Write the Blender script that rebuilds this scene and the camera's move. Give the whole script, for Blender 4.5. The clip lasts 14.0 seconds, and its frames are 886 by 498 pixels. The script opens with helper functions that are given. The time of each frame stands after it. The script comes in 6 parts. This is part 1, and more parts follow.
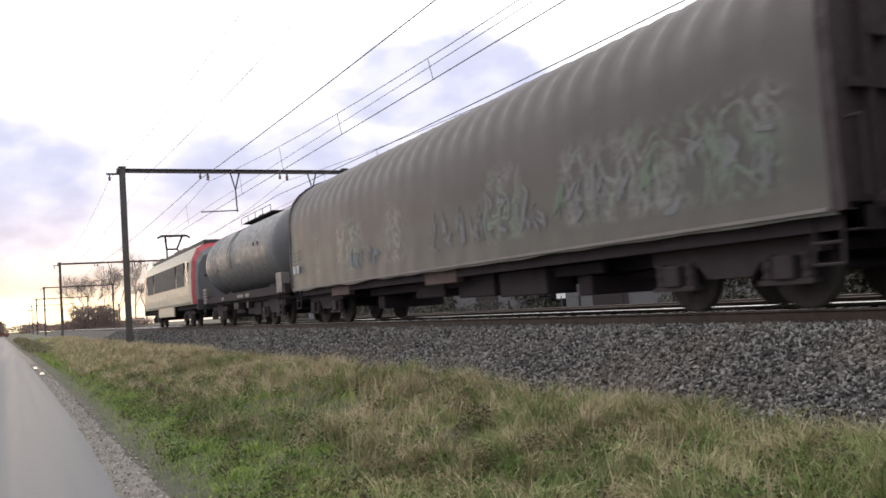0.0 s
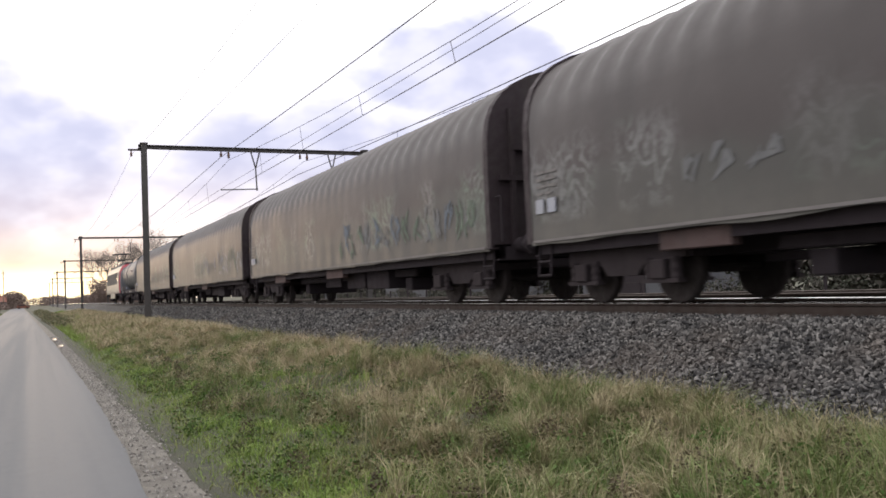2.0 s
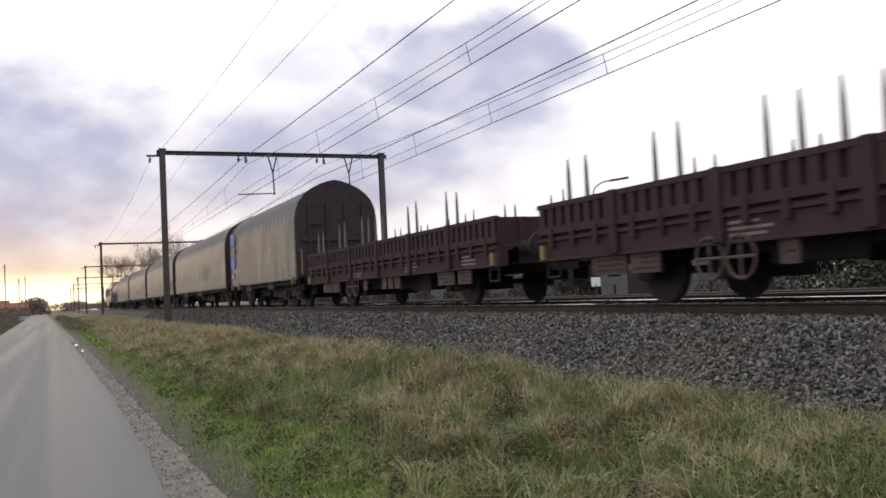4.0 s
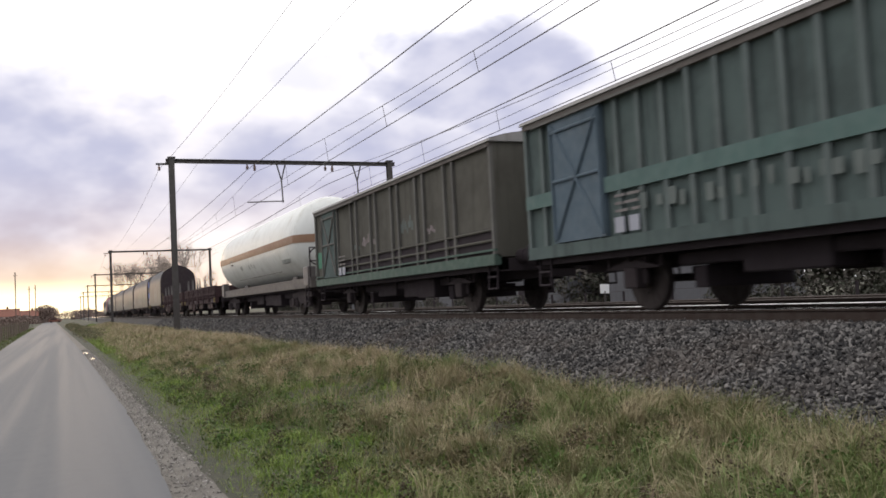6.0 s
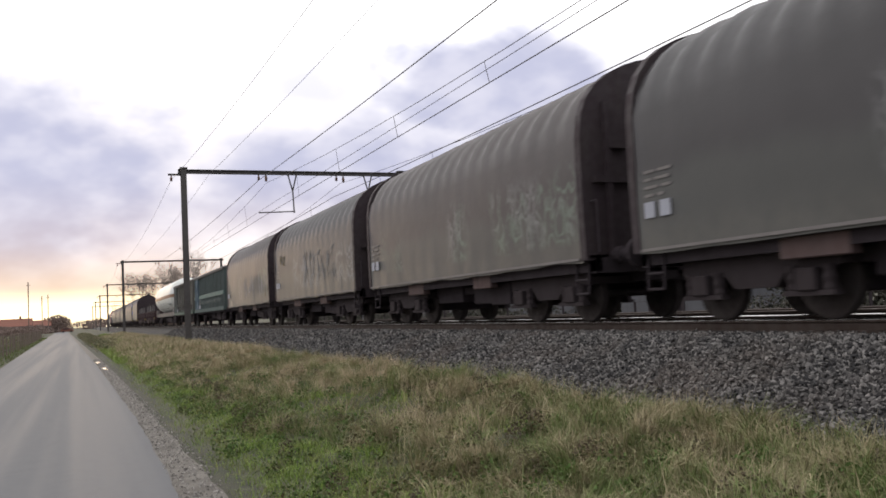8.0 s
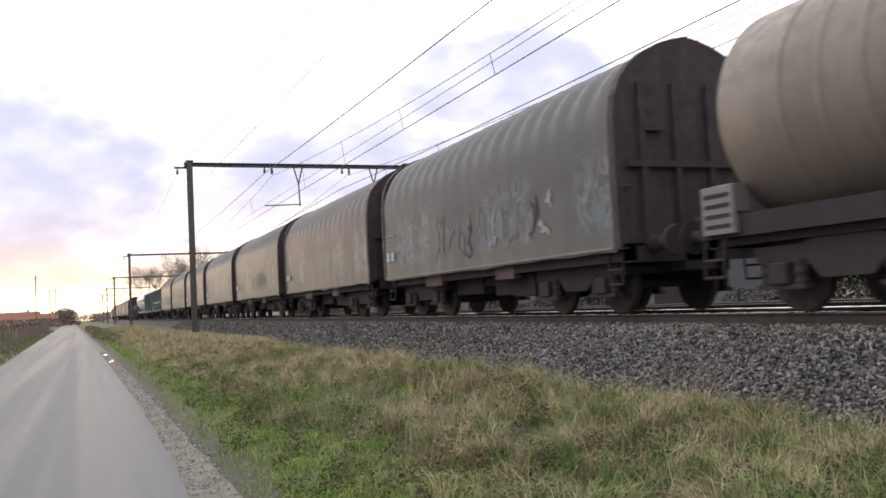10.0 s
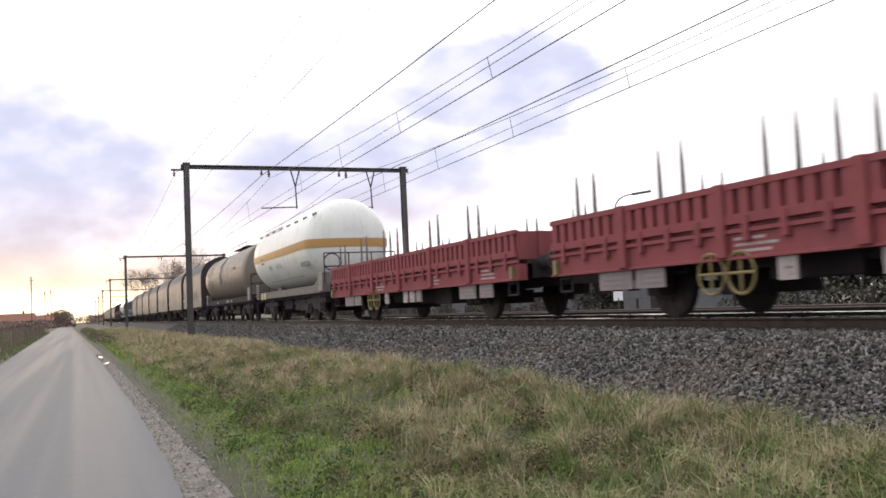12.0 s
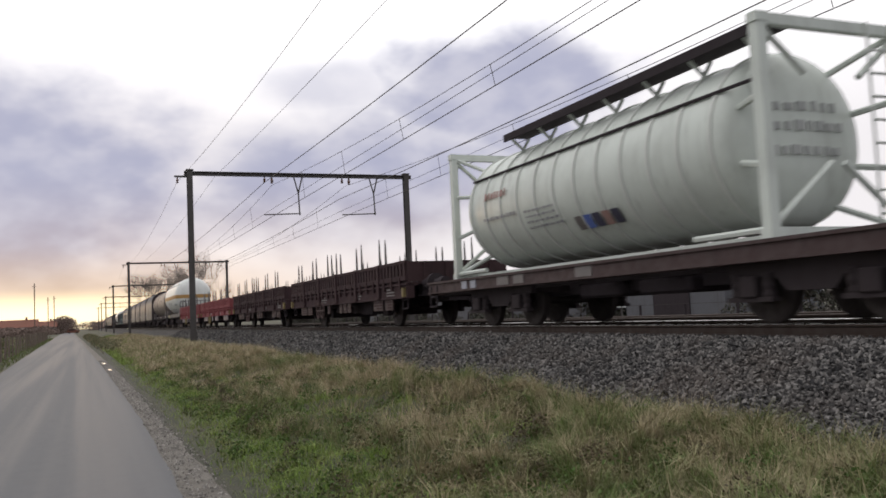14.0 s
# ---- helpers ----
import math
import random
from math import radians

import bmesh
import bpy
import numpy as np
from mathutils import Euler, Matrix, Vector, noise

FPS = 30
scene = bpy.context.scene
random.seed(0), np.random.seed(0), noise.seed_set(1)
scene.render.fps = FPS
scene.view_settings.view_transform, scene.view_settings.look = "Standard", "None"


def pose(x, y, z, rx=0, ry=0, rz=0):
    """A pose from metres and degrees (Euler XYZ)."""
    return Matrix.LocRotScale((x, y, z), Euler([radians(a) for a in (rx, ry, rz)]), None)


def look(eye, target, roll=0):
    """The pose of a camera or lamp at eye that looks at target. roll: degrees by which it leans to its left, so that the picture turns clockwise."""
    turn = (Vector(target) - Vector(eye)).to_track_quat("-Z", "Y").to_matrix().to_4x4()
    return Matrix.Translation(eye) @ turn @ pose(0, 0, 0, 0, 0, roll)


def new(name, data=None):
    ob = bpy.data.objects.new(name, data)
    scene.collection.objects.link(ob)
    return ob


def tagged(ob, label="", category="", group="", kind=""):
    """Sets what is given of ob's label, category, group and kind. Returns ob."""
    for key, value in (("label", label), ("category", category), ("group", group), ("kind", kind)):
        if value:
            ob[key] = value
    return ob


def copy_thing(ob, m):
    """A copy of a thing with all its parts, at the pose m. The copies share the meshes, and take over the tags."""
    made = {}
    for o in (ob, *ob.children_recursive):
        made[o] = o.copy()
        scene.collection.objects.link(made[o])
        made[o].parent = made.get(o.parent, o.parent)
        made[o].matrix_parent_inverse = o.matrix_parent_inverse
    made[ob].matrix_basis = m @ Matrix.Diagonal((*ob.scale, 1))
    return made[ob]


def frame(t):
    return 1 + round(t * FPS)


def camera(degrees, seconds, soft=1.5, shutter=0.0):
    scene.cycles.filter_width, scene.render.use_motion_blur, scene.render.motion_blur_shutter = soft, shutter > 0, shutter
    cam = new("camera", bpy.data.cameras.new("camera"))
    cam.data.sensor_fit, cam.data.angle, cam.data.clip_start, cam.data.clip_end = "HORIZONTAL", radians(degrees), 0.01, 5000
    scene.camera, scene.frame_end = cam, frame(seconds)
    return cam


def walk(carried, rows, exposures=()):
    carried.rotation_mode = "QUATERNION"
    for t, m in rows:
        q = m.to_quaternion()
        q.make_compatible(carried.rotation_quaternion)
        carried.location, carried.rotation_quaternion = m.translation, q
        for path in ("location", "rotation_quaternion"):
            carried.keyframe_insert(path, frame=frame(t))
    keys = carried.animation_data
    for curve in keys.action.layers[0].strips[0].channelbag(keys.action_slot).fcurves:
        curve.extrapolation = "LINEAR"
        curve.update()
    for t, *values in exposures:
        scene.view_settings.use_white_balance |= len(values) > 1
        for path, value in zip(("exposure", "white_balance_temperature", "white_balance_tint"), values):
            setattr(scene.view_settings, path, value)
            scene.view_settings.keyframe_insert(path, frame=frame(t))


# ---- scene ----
# Camera: a pedestrian's eye, 1.5 m over the road; +Y runs along the railway, +X across it.
cam = camera(54.38, 14.0, soft=1.65, shutter=0.12)
PATH = [
    (0.0, pose(0, 0, 1.5, 93.56, 3.90, -26.38)),
    (0.5, pose(0, 0, 1.5, 93.55, 3.57, -25.71)),
    (1.0, pose(0, 0, 1.5, 93.65, 3.52, -25.88)),
    (1.5, pose(0, 0, 1.5, 92.85, 2.68, -25.35)),
    (2.0, pose(0, 0, 1.5, 92.54, 2.33, -25.29)),
    (2.5, pose(0, 0, 1.5, 92.68, 2.18, -24.74)),
    (5.0, pose(0, 0, 1.5, 92.68, 3.29, -24.00)),
    (5.5, pose(0, 0, 1.5, 92.67, 3.47, -24.04)),
    (6.0, pose(0, 0, 1.5, 93.24, 2.99, -23.55)),
    (6.5, pose(0, 0, 1.5, 93.47, 3.17, -23.09)),
    (7.0, pose(0, 0, 1.5, 93.93, 3.12, -22.99)),
    (9.5, pose(0, 0, 1.5, 93.83, 2.75, -22.75)),
    (10.0, pose(0, 0, 1.5, 93.50, 2.95, -22.45)),
    (10.5, pose(0, 0, 1.5, 93.63, 2.89, -22.67)),
    (11.0, pose(0, 0, 1.5, 93.76, 2.87, -22.69)),
    (11.5, pose(0, 0, 1.5, 93.59, 2.81, -22.90)),
    (12.0, pose(0, 0, 1.5, 93.71, 2.71, -22.69)),
    (12.5, pose(0, 0, 1.5, 93.71, 2.52, -22.90)),
    (13.0, pose(0, 0, 1.5, 93.90, 2.40, -22.91)),
    (13.5, pose(0, 0, 1.5, 93.95, 2.40, -22.88)),
    (14.0, pose(0, 0, 1.5, 94.16, 2.66, -22.51)),
]
EXPOSURE = [(0.0, -0.42), (0.5, -0.33), (1.0, -0.45), (2.0, -0.46), (2.5, -0.42), (5.0, -1.08), (5.5, -0.98), (6.0, -0.77), (6.5, -0.74), (7.2, -0.75), (9.5, -0.55), (10.2, -0.27), (11.0, -0.11), (11.8, -0.31), (12.5, -0.78), (14.0, -1.1)]
walk(cam, PATH, EXPOSURE)

RAIL = 1.16          # height of the rail heads over the road
TRACK = 8.72         # middle of the near track
TRACK_FAR = 12.47
SPEED = 23.9


# ---- world and sun ----
def make_world():
    w = bpy.data.worlds.new("sky")
    scene.world = w
    w.use_nodes = True
    nt = w.node_tree
    nt.nodes.clear()
    N, L = nt.nodes.new, nt.links.new

    def val(a, sock):
        if isinstance(a, (int, float)):
            sock.default_value = a
        else:
            L(a, sock)

    def m(op, a, b=0.0, clamp=False):
        n = N("ShaderNodeMath")
        n.operation, n.use_clamp = op, clamp
        val(a, n.inputs[0])
        val(b, n.inputs[1])
        return n.outputs[0]

    def step(x, lo, hi):
        n = N("ShaderNodeMapRange")
        n.interpolation_type = "SMOOTHSTEP"
        val(x, n.inputs["Value"])
        n.inputs["From Min"].default_value, n.inputs["From Max"].default_value = lo, hi
        return n.outputs[0]

    def mix(f, a, b):
        n = N("ShaderNodeMix")
        n.data_type = "RGBA"
        val(f, n.inputs[0])
        for sock, v in ((n.inputs[6], a), (n.inputs[7], b)):
            if isinstance(v, tuple):
                sock.default_value = (*v, 1)
            else:
                L(v, sock)
        return n.outputs[2]

    co = N("ShaderNodeTexCoord")
    sep = N("ShaderNodeSeparateXYZ")
    L(co.outputs["Generated"], sep.inputs[0])
    x, y, z = sep.outputs
    az = m("MULTIPLY", m("ARCTAN2", x, y), 57.2958)
    el = m("MULTIPLY", m("ARCSINE", z), 57.2958)
    comb = N("ShaderNodeCombineXYZ")
    L(m("MULTIPLY", az, 0.085), comb.inputs[0])
    L(m("MULTIPLY", el, 0.14), comb.inputs[1])
    n1 = N("ShaderNodeTexNoise")
    L(comb.outputs[0], n1.inputs["Vector"])
    n1.inputs["Scale"].default_value, n1.inputs["Detail"].default_value, n1.inputs["Roughness"].default_value = 1.6, 4, 0.5
    wob = m("SUBTRACT", n1.outputs["Fac"], 0.5)
    n2 = N("ShaderNodeTexNoise")
    L(comb.outputs[0], n2.inputs["Vector"])
    n2.inputs["Scale"].default_value, n2.inputs["Detail"].default_value = 2.6, 3
    fine = m("SUBTRACT", n2.outputs["Fac"], 0.5)

    def blob(a0, e0, ra, re, soft=0.45, rag=1.1):
        da = m("DIVIDE", m("SUBTRACT", az, a0), ra)
        de = m("DIVIDE", m("SUBTRACT", el, e0), re)
        r = m("SQRT", m("ADD", m("MULTIPLY", da, da), m("MULTIPLY", de, de)))
        r = m("ADD", r, m("MULTIPLY", wob, rag))
        r = m("ADD", r, m("MULTIPLY", fine, 0.5))
        n = N("ShaderNodeMapRange")
        n.interpolation_type = "SMOOTHSTEP"
        L(r, n.inputs["Value"])
        n.inputs["From Min"].default_value, n.inputs["From Max"].default_value = 1 + soft, 1 - soft
        return n.outputs[0]

    cloud = m("MAXIMUM", blob(-8, 8.5, 16, 6.8), blob(27.5, 14.5, 7.8, 4.0, 0.36))
    cloud = m("MAXIMUM", cloud, blob(17, 9, 11, 4.0, 0.6))
    cloud = m("MAXIMUM", cloud, m("MULTIPLY", blob(15.5, 15.0, 5, 1.6, 0.7), 0.55))
    tone = mix(step(el, 2.5, 10), (1.08, 0.90, 0.95), (0.87, 0.90, 1.22))
    tone = mix(m("MULTIPLY", step(n2.outputs["Fac"], 0.35, 0.7), 0.6), tone, (1.4, 1.38, 1.58))
    sky = N("ShaderNodeTexSky")
    sky.sky_type, sky.sun_disc = "NISHITA", False
    sky.sun_elevation, sky.sun_rotation = radians(3.0), radians(-2.0)
    blue = N("ShaderNodeMix")
    blue.data_type, blue.blend_type = "RGBA", "MULTIPLY"
    blue.inputs[0].default_value = 1
    L(sky.outputs[0], blue.inputs[6])
    blue.inputs[7].default_value = (0.1, 0.1, 0.1, 1)
    high = mix(step(el, 8, 24), (2.2, 2.12, 2.18), (3.3, 3.26, 3.3))
    veil = mix(0.88, blue.outputs[2], high)
    base = mix(m("MULTIPLY", cloud, 0.92), veil, tone)
    # warm light low in the sky around the setting sun
    glow = m("MULTIPLY", step(el, 5.5, 0.8), step(m("ABSOLUTE", m("SUBTRACT", az, -3.0)), 28, 4))
    base = mix(m("MULTIPLY", glow, 0.85), base, (1.75, 1.26, 0.80))
    core = m("MULTIPLY", step(el, 2.6, 0.9), step(m("ABSOLUTE", m("SUBTRACT", az, -2.5)), 12, 2))
    base = mix(core, base, (4.0, 3.2, 2.0))
    # the sky dims away from the sunset
    off = m("MULTIPLY", step(m("ABSOLUTE", az), 45, 120), step(el, 60, 25))
    base = mix(m("MULTIPLY", off, 0.6), base, (0.42, 0.46, 0.62))
    low = m("MULTIPLY", step(el, 0.0, -3.0), 1.0)
    base = mix(low, base, (0.2, 0.19, 0.16))
    bg = N("ShaderNodeBackground")
    L(base, bg.inputs[0])
    bg.inputs[1].default_value = 1.0
    out = N("ShaderNodeOutputWorld")
    L(bg.outputs[0], out.inputs[0])


make_world()
sun = new("sun", bpy.data.lights.new("sun", "SUN"))
sun.data.energy, sun.data.angle, sun.data.color = 0.8, radians(10), (1.0, 0.72, 0.45)
sun.matrix_world = look((0, 0, 60), (0.035 * 100, -100, 60 - 5.2))


# ---- materials ----
class Mat:
    """A node material with a few shorthands."""

    def __init__(self, name, rough=0.6, metal=0.0):
        self.mat = bpy.data.materials.new(name)
        self.mat.use_nodes = True
        self.nt = self.mat.node_tree
        self.bsdf = self.nt.nodes["Principled BSDF"]
        self.bsdf.inputs["Roughness"].default_value = rough
        self.bsdf.inputs["Metallic"].default_value = metal
        self.co = self.nt.nodes.new("ShaderNodeTexCoord")
        self.info = self.nt.nodes.new("ShaderNodeObjectInfo")

    def link(self, a, b):
        self.nt.links.new(a, b)

    def coords(self, scale=(1, 1, 1), vary=True, space="Object"):
        mp = self.nt.nodes.new("ShaderNodeMapping")
        mp.inputs["Scale"].default_value = scale
        self.link(self.co.outputs[space], mp.inputs["Vector"])
        if vary:
            off = self.nt.nodes.new("ShaderNodeVectorMath")
            off.operation = "SCALE"
            off.inputs[0].default_value = (37.0, 71.0, 13.0)
            self.link(self.info.outputs["Random"], off.inputs["Scale"])
            self.link(off.outputs[0], mp.inputs["Location"])
        return mp.outputs[0]

    def noise(self, scale, detail=5, rough=0.6, vec=None, stretch=(1, 1, 1), vary=True, space="Object"):
        n = self.nt.nodes.new("ShaderNodeTexNoise")
        n.inputs["Scale"].default_value, n.inputs["Detail"].default_value, n.inputs["Roughness"].default_value = scale, detail, rough
        self.link(vec or self.coords(stretch, vary, space), n.inputs["Vector"])
        return n.outputs["Fac"]

    def ramp(self, fac, lo, hi, a=0.0, b=1.0):
        n = self.nt.nodes.new("ShaderNodeMapRange")
        n.interpolation_type = "SMOOTHSTEP"
        self.link(fac, n.inputs["Value"])
        for key, v in (("From Min", lo), ("From Max", hi), ("To Min", a), ("To Max", b)):
            n.inputs[key].default_value = v
        return n.outputs[0]

    def math(self, op, a, b):
        n = self.nt.nodes.new("ShaderNodeMath")
        n.operation = op
        for sock, v in zip(n.inputs, (a, b)):
            if isinstance(v, (int, float)):
                sock.default_value = v
            else:
                self.link(v, sock)
        return n.outputs[0]

    def axis(self, k):
        n = self.nt.nodes.new("ShaderNodeSeparateXYZ")
        self.link(self.co.outputs["Object"], n.inputs[0])
        return n.outputs[k]

    def mix(self, fac, a, b):
        n = self.nt.nodes.new("ShaderNodeMix")
        n.data_type = "RGBA"
        for sock, v in ((n.inputs[0], fac), (n.inputs[6], a), (n.inputs[7], b)):
            if isinstance(v, tuple):
                sock.default_value = (*v, 1)
            elif isinstance(v, (int, float)):
                sock.default_value = v
            else:
                self.link(v, sock)
        return n.outputs[2]

    def color(self, c):
        self.link(c, self.bsdf.inputs["Base Color"])
        return self

    def rough(self, fac):
        self.link(fac, self.bsdf.inputs["Roughness"])
        return self

    def bump(self, h, strength=0.3, dist=0.02):
        n = self.nt.nodes.new("ShaderNodeBump")
        n.inputs["Strength"].default_value, n.inputs["Distance"].default_value = strength, dist
        self.link(h, n.inputs["Height"])
        self.link(n.outputs[0], self.bsdf.inputs["Normal"])
        return self


def paint(name, c, dirt=(0.05, 0.042, 0.036), rough=0.5, amount=0.55, metal=0.0, spec=0.4):
    """Weathered paint: grime in blotches and in streaks that run down."""
    k = Mat(name, rough, metal)
    k.bsdf.inputs["Specular IOR Level"].default_value = spec
    blot = k.ramp(k.noise(1.3, 6), 0.42, 0.72, 0, amount)
    streak = k.ramp(k.noise(3.0, 4, stretch=(2, 2, 0.16)), 0.5, 0.75, 0, amount * 0.7)
    col = k.mix(blot, c, tuple(0.5 * (a + b) for a, b in zip(c, dirt)))
    col = k.mix(streak, col, dirt)
    k.color(col).rough(k.ramp(k.noise(6.0), 0.3, 0.7, rough, min(1, rough + 0.3)))
    return k.bump(k.noise(25.0, 3), 0.08, 0.01).mat


def tank_paint(name, c, dirt):
    """Gloss paint with grime and rusty runs that start at fittings on the crown."""
    k = Mat(name, 0.42)
    blot = k.ramp(k.noise(1.3, 6), 0.42, 0.72, 0, 0.4)
    col = k.mix(blot, c, tuple(0.5 * (a + b) for a, b in zip(c, dirt)))
    col = k.mix(k.ramp(k.noise(3.0, 4, stretch=(2, 2, 0.16)), 0.5, 0.75, 0, 0.3), col, dirt)
    where = k.ramp(k.noise(0.55, 2, stretch=(0, 1, 0)), 0.52, 0.62)
    runs = k.ramp(k.noise(4.5, 3, stretch=(0.4, 1.6, 0.10)), 0.50, 0.68)
    high = k.ramp(k.axis(2), 3.0, 3.6)
    col = k.mix(k.math("MULTIPLY", k.math("MULTIPLY", where, runs), k.math("MULTIPLY", high, 0.7)), col, (0.30, 0.23, 0.14))
    k.color(col).rough(k.ramp(k.noise(6.0), 0.3, 0.7, 0.38, 0.62))
    return k.bump(k.noise(25.0, 3), 0.08, 0.01).mat


def tarp_material(name, c, marks):
    k = Mat(name, 0.52)
    k.bsdf.inputs["Specular IOR Level"].default_value = 0.42
    big = k.ramp(k.noise(0.6, 5), 0.3, 0.75, 0, 0.65)
    col = k.mix(big, c, tuple(0.62 * a for a in c))
    streak = k.ramp(k.noise(2.2, 4, stretch=(1.5, 1.5, 0.12)), 0.5, 0.8, 0, 0.14)
    col = k.mix(streak, col, tuple(1.3 * a for a in c))
    # paler, greenish bleaching low down, and a ragged chafed line
    tide = k.math("ADD", k.axis(2), k.math("MULTIPLY", k.noise(0.7, 3, stretch=(0, 1, 0)), 1.1))
    col = k.mix(k.ramp(tide, 2.75, 2.35, 0, 0.40), col, (0.083, 0.088, 0.078))
    # sprayed paint along the lower half
    zone = k.math("MULTIPLY", k.ramp(k.axis(2), 1.2, 1.4), k.ramp(k.axis(2), 2.7, 2.15))
    where = k.ramp(k.noise(0.42, 1, vec=k.coords((0.0, 1, 0.15))), 0.46, 0.55)
    curve = k.noise(1.5, 1.5, 0.5, stretch=(1, 1.5, 0.9))
    thin = k.ramp(k.math("ABSOLUTE", k.math("SUBTRACT", curve, 0.5), 0), 0.034, 0.016)
    rim = k.ramp(k.math("ABSOLUTE", k.math("SUBTRACT", curve, 0.40), 0), 0.028, 0.012)
    fill = k.ramp(k.noise(3.6, 4, 0.65, stretch=(1, 1, 0.8)), 0.45, 0.62, 0, 0.75)
    worn = k.ramp(k.noise(9.0, 4, 0.7), 0.3, 0.6, 0.25, 1.0)
    f = k.math("MULTIPLY", k.math("MULTIPLY", zone, where), k.math("MULTIPLY", worn, k.math("MAXIMUM", fill, k.math("MAXIMUM", thin, rim))))
    hue = k.ramp(k.noise(0.6, 2), 0.42, 0.58)
    col = k.mix(k.math("MULTIPLY", f, 0.5), col, k.mix(hue, marks[0], marks[1]))
    grime = k.ramp(k.axis(2), 1.6, 0.95, 0, 0.35)
    col = k.mix(k.math("MULTIPLY", grime, k.noise(4.0)), col, (0.2, 0.18, 0.15))
    k.color(col)
    return k.bump(k.noise(2.2, 5, stretch=(1, 0.8, 0.8)), 0.16, 0.05).mat


def asphalt():
    k = Mat("asphalt", 0.9)
    k.bsdf.inputs["Specular IOR Level"].default_value = 0.32
    a = k.ramp(k.noise(0.9, 3, stretch=(2.0, 0.02, 1), vary=False), 0.3, 0.75)
    spots = k.ramp(k.noise(5.0, 6, 0.7, vary=False), 0.42, 0.75, 0, 0.4)
    b = k.ramp(k.noise(60, 4, vary=False), 0.3, 0.7)
    col = k.mix(a, (0.091, 0.093, 0.099), (0.107, 0.110, 0.116))
    col = k.mix(spots, col, (0.072, 0.073, 0.077))
    col = k.mix(k.math("MULTIPLY", b, 0.4), col, (0.095, 0.097, 0.102))
    k.color(col).rough(k.ramp(a, 0, 1, 0.68, 0.85))
    return k.bump(k.noise(90, 3, vary=False), 0.25, 0.006).mat


def soil(name, a, b, scale=2.0):
    k = Mat(name, 0.9)
    f = k.ramp(k.noise(scale, 7, vary=False), 0.35, 0.68)
    g = k.ramp(k.noise(scale * 14, 4, vary=False), 0.3, 0.7)
    k.color(k.mix(k.math("MULTIPLY", g, 0.5), k.mix(f, a, b), tuple(0.5 * v for v in a)))
    return k.bump(k.noise(scale * 16, 5, vary=False), 0.6, 0.05).mat


def stone_material():
    k = Mat("ballast_stone", 0.85)
    geo = k.nt.nodes.new("ShaderNodeNewGeometry")
    r = geo.outputs["Random Per Island"]
    # Random tones skewed dark, carrying the shade of gaps and facets in colour.
    col = k.mix(k.math("POWER", r, 1.7), (0.018, 0.017, 0.018), (0.22, 0.206, 0.194))
    rust = k.ramp(k.noise(0.9, 4, vary=False), 0.45, 0.75, 0, 0.45)
    col = k.mix(rust, col, (0.125, 0.098, 0.08))
    k.color(col)
    return k.bump(k.noise(40, 3, vary=False), 0.3, 0.01).mat


def pebble_material():
    k = Mat("verge_pebble", 0.9)
    geo = k.nt.nodes.new("ShaderNodeNewGeometry")
    k.color(k.mix(geo.outputs["Random Per Island"], (0.13, 0.118, 0.108), (0.36, 0.335, 0.31)))
    return k.mat


def piece_stone_material():
    k = Mat("loose_stone", 0.85)
    k.color(k.mix(k.info.outputs["Random"], (0.06, 0.056, 0.053), (0.20, 0.192, 0.18)))
    return k.bump(k.noise(40, 3, vary=False), 0.3, 0.01).mat


def blade_material(name, young, dry, lo, hi):
    k = Mat(name, 0.7)
    geo = k.nt.nodes.new("ShaderNodeNewGeometry")
    r = geo.outputs["Random Per Island"]
    patch = k.ramp(k.noise(0.8, 3, vary=False), lo, hi)
    tuft = k.ramp(k.noise(4.2, 3, vary=False), 0.36, 0.64, -0.6, 0.6)
    patch = k.math("ADD", patch, tuft)
    f = k.math("ADD", k.math("MULTIPLY", r, 0.55), k.math("SUBTRACT", patch, 0.28))
    n = k.nt.nodes.new("ShaderNodeClamp")
    k.link(f, n.inputs[0])
    col = k.mix(n.outputs[0], young, dry)
    k.color(k.mix(k.ramp(r, 0.5, 1.0, 0, 0.62), col, tuple(0.4 * v for v in dry)))
    k.bsdf.inputs["Specular IOR Level"].default_value = 0.2
    return k.mat


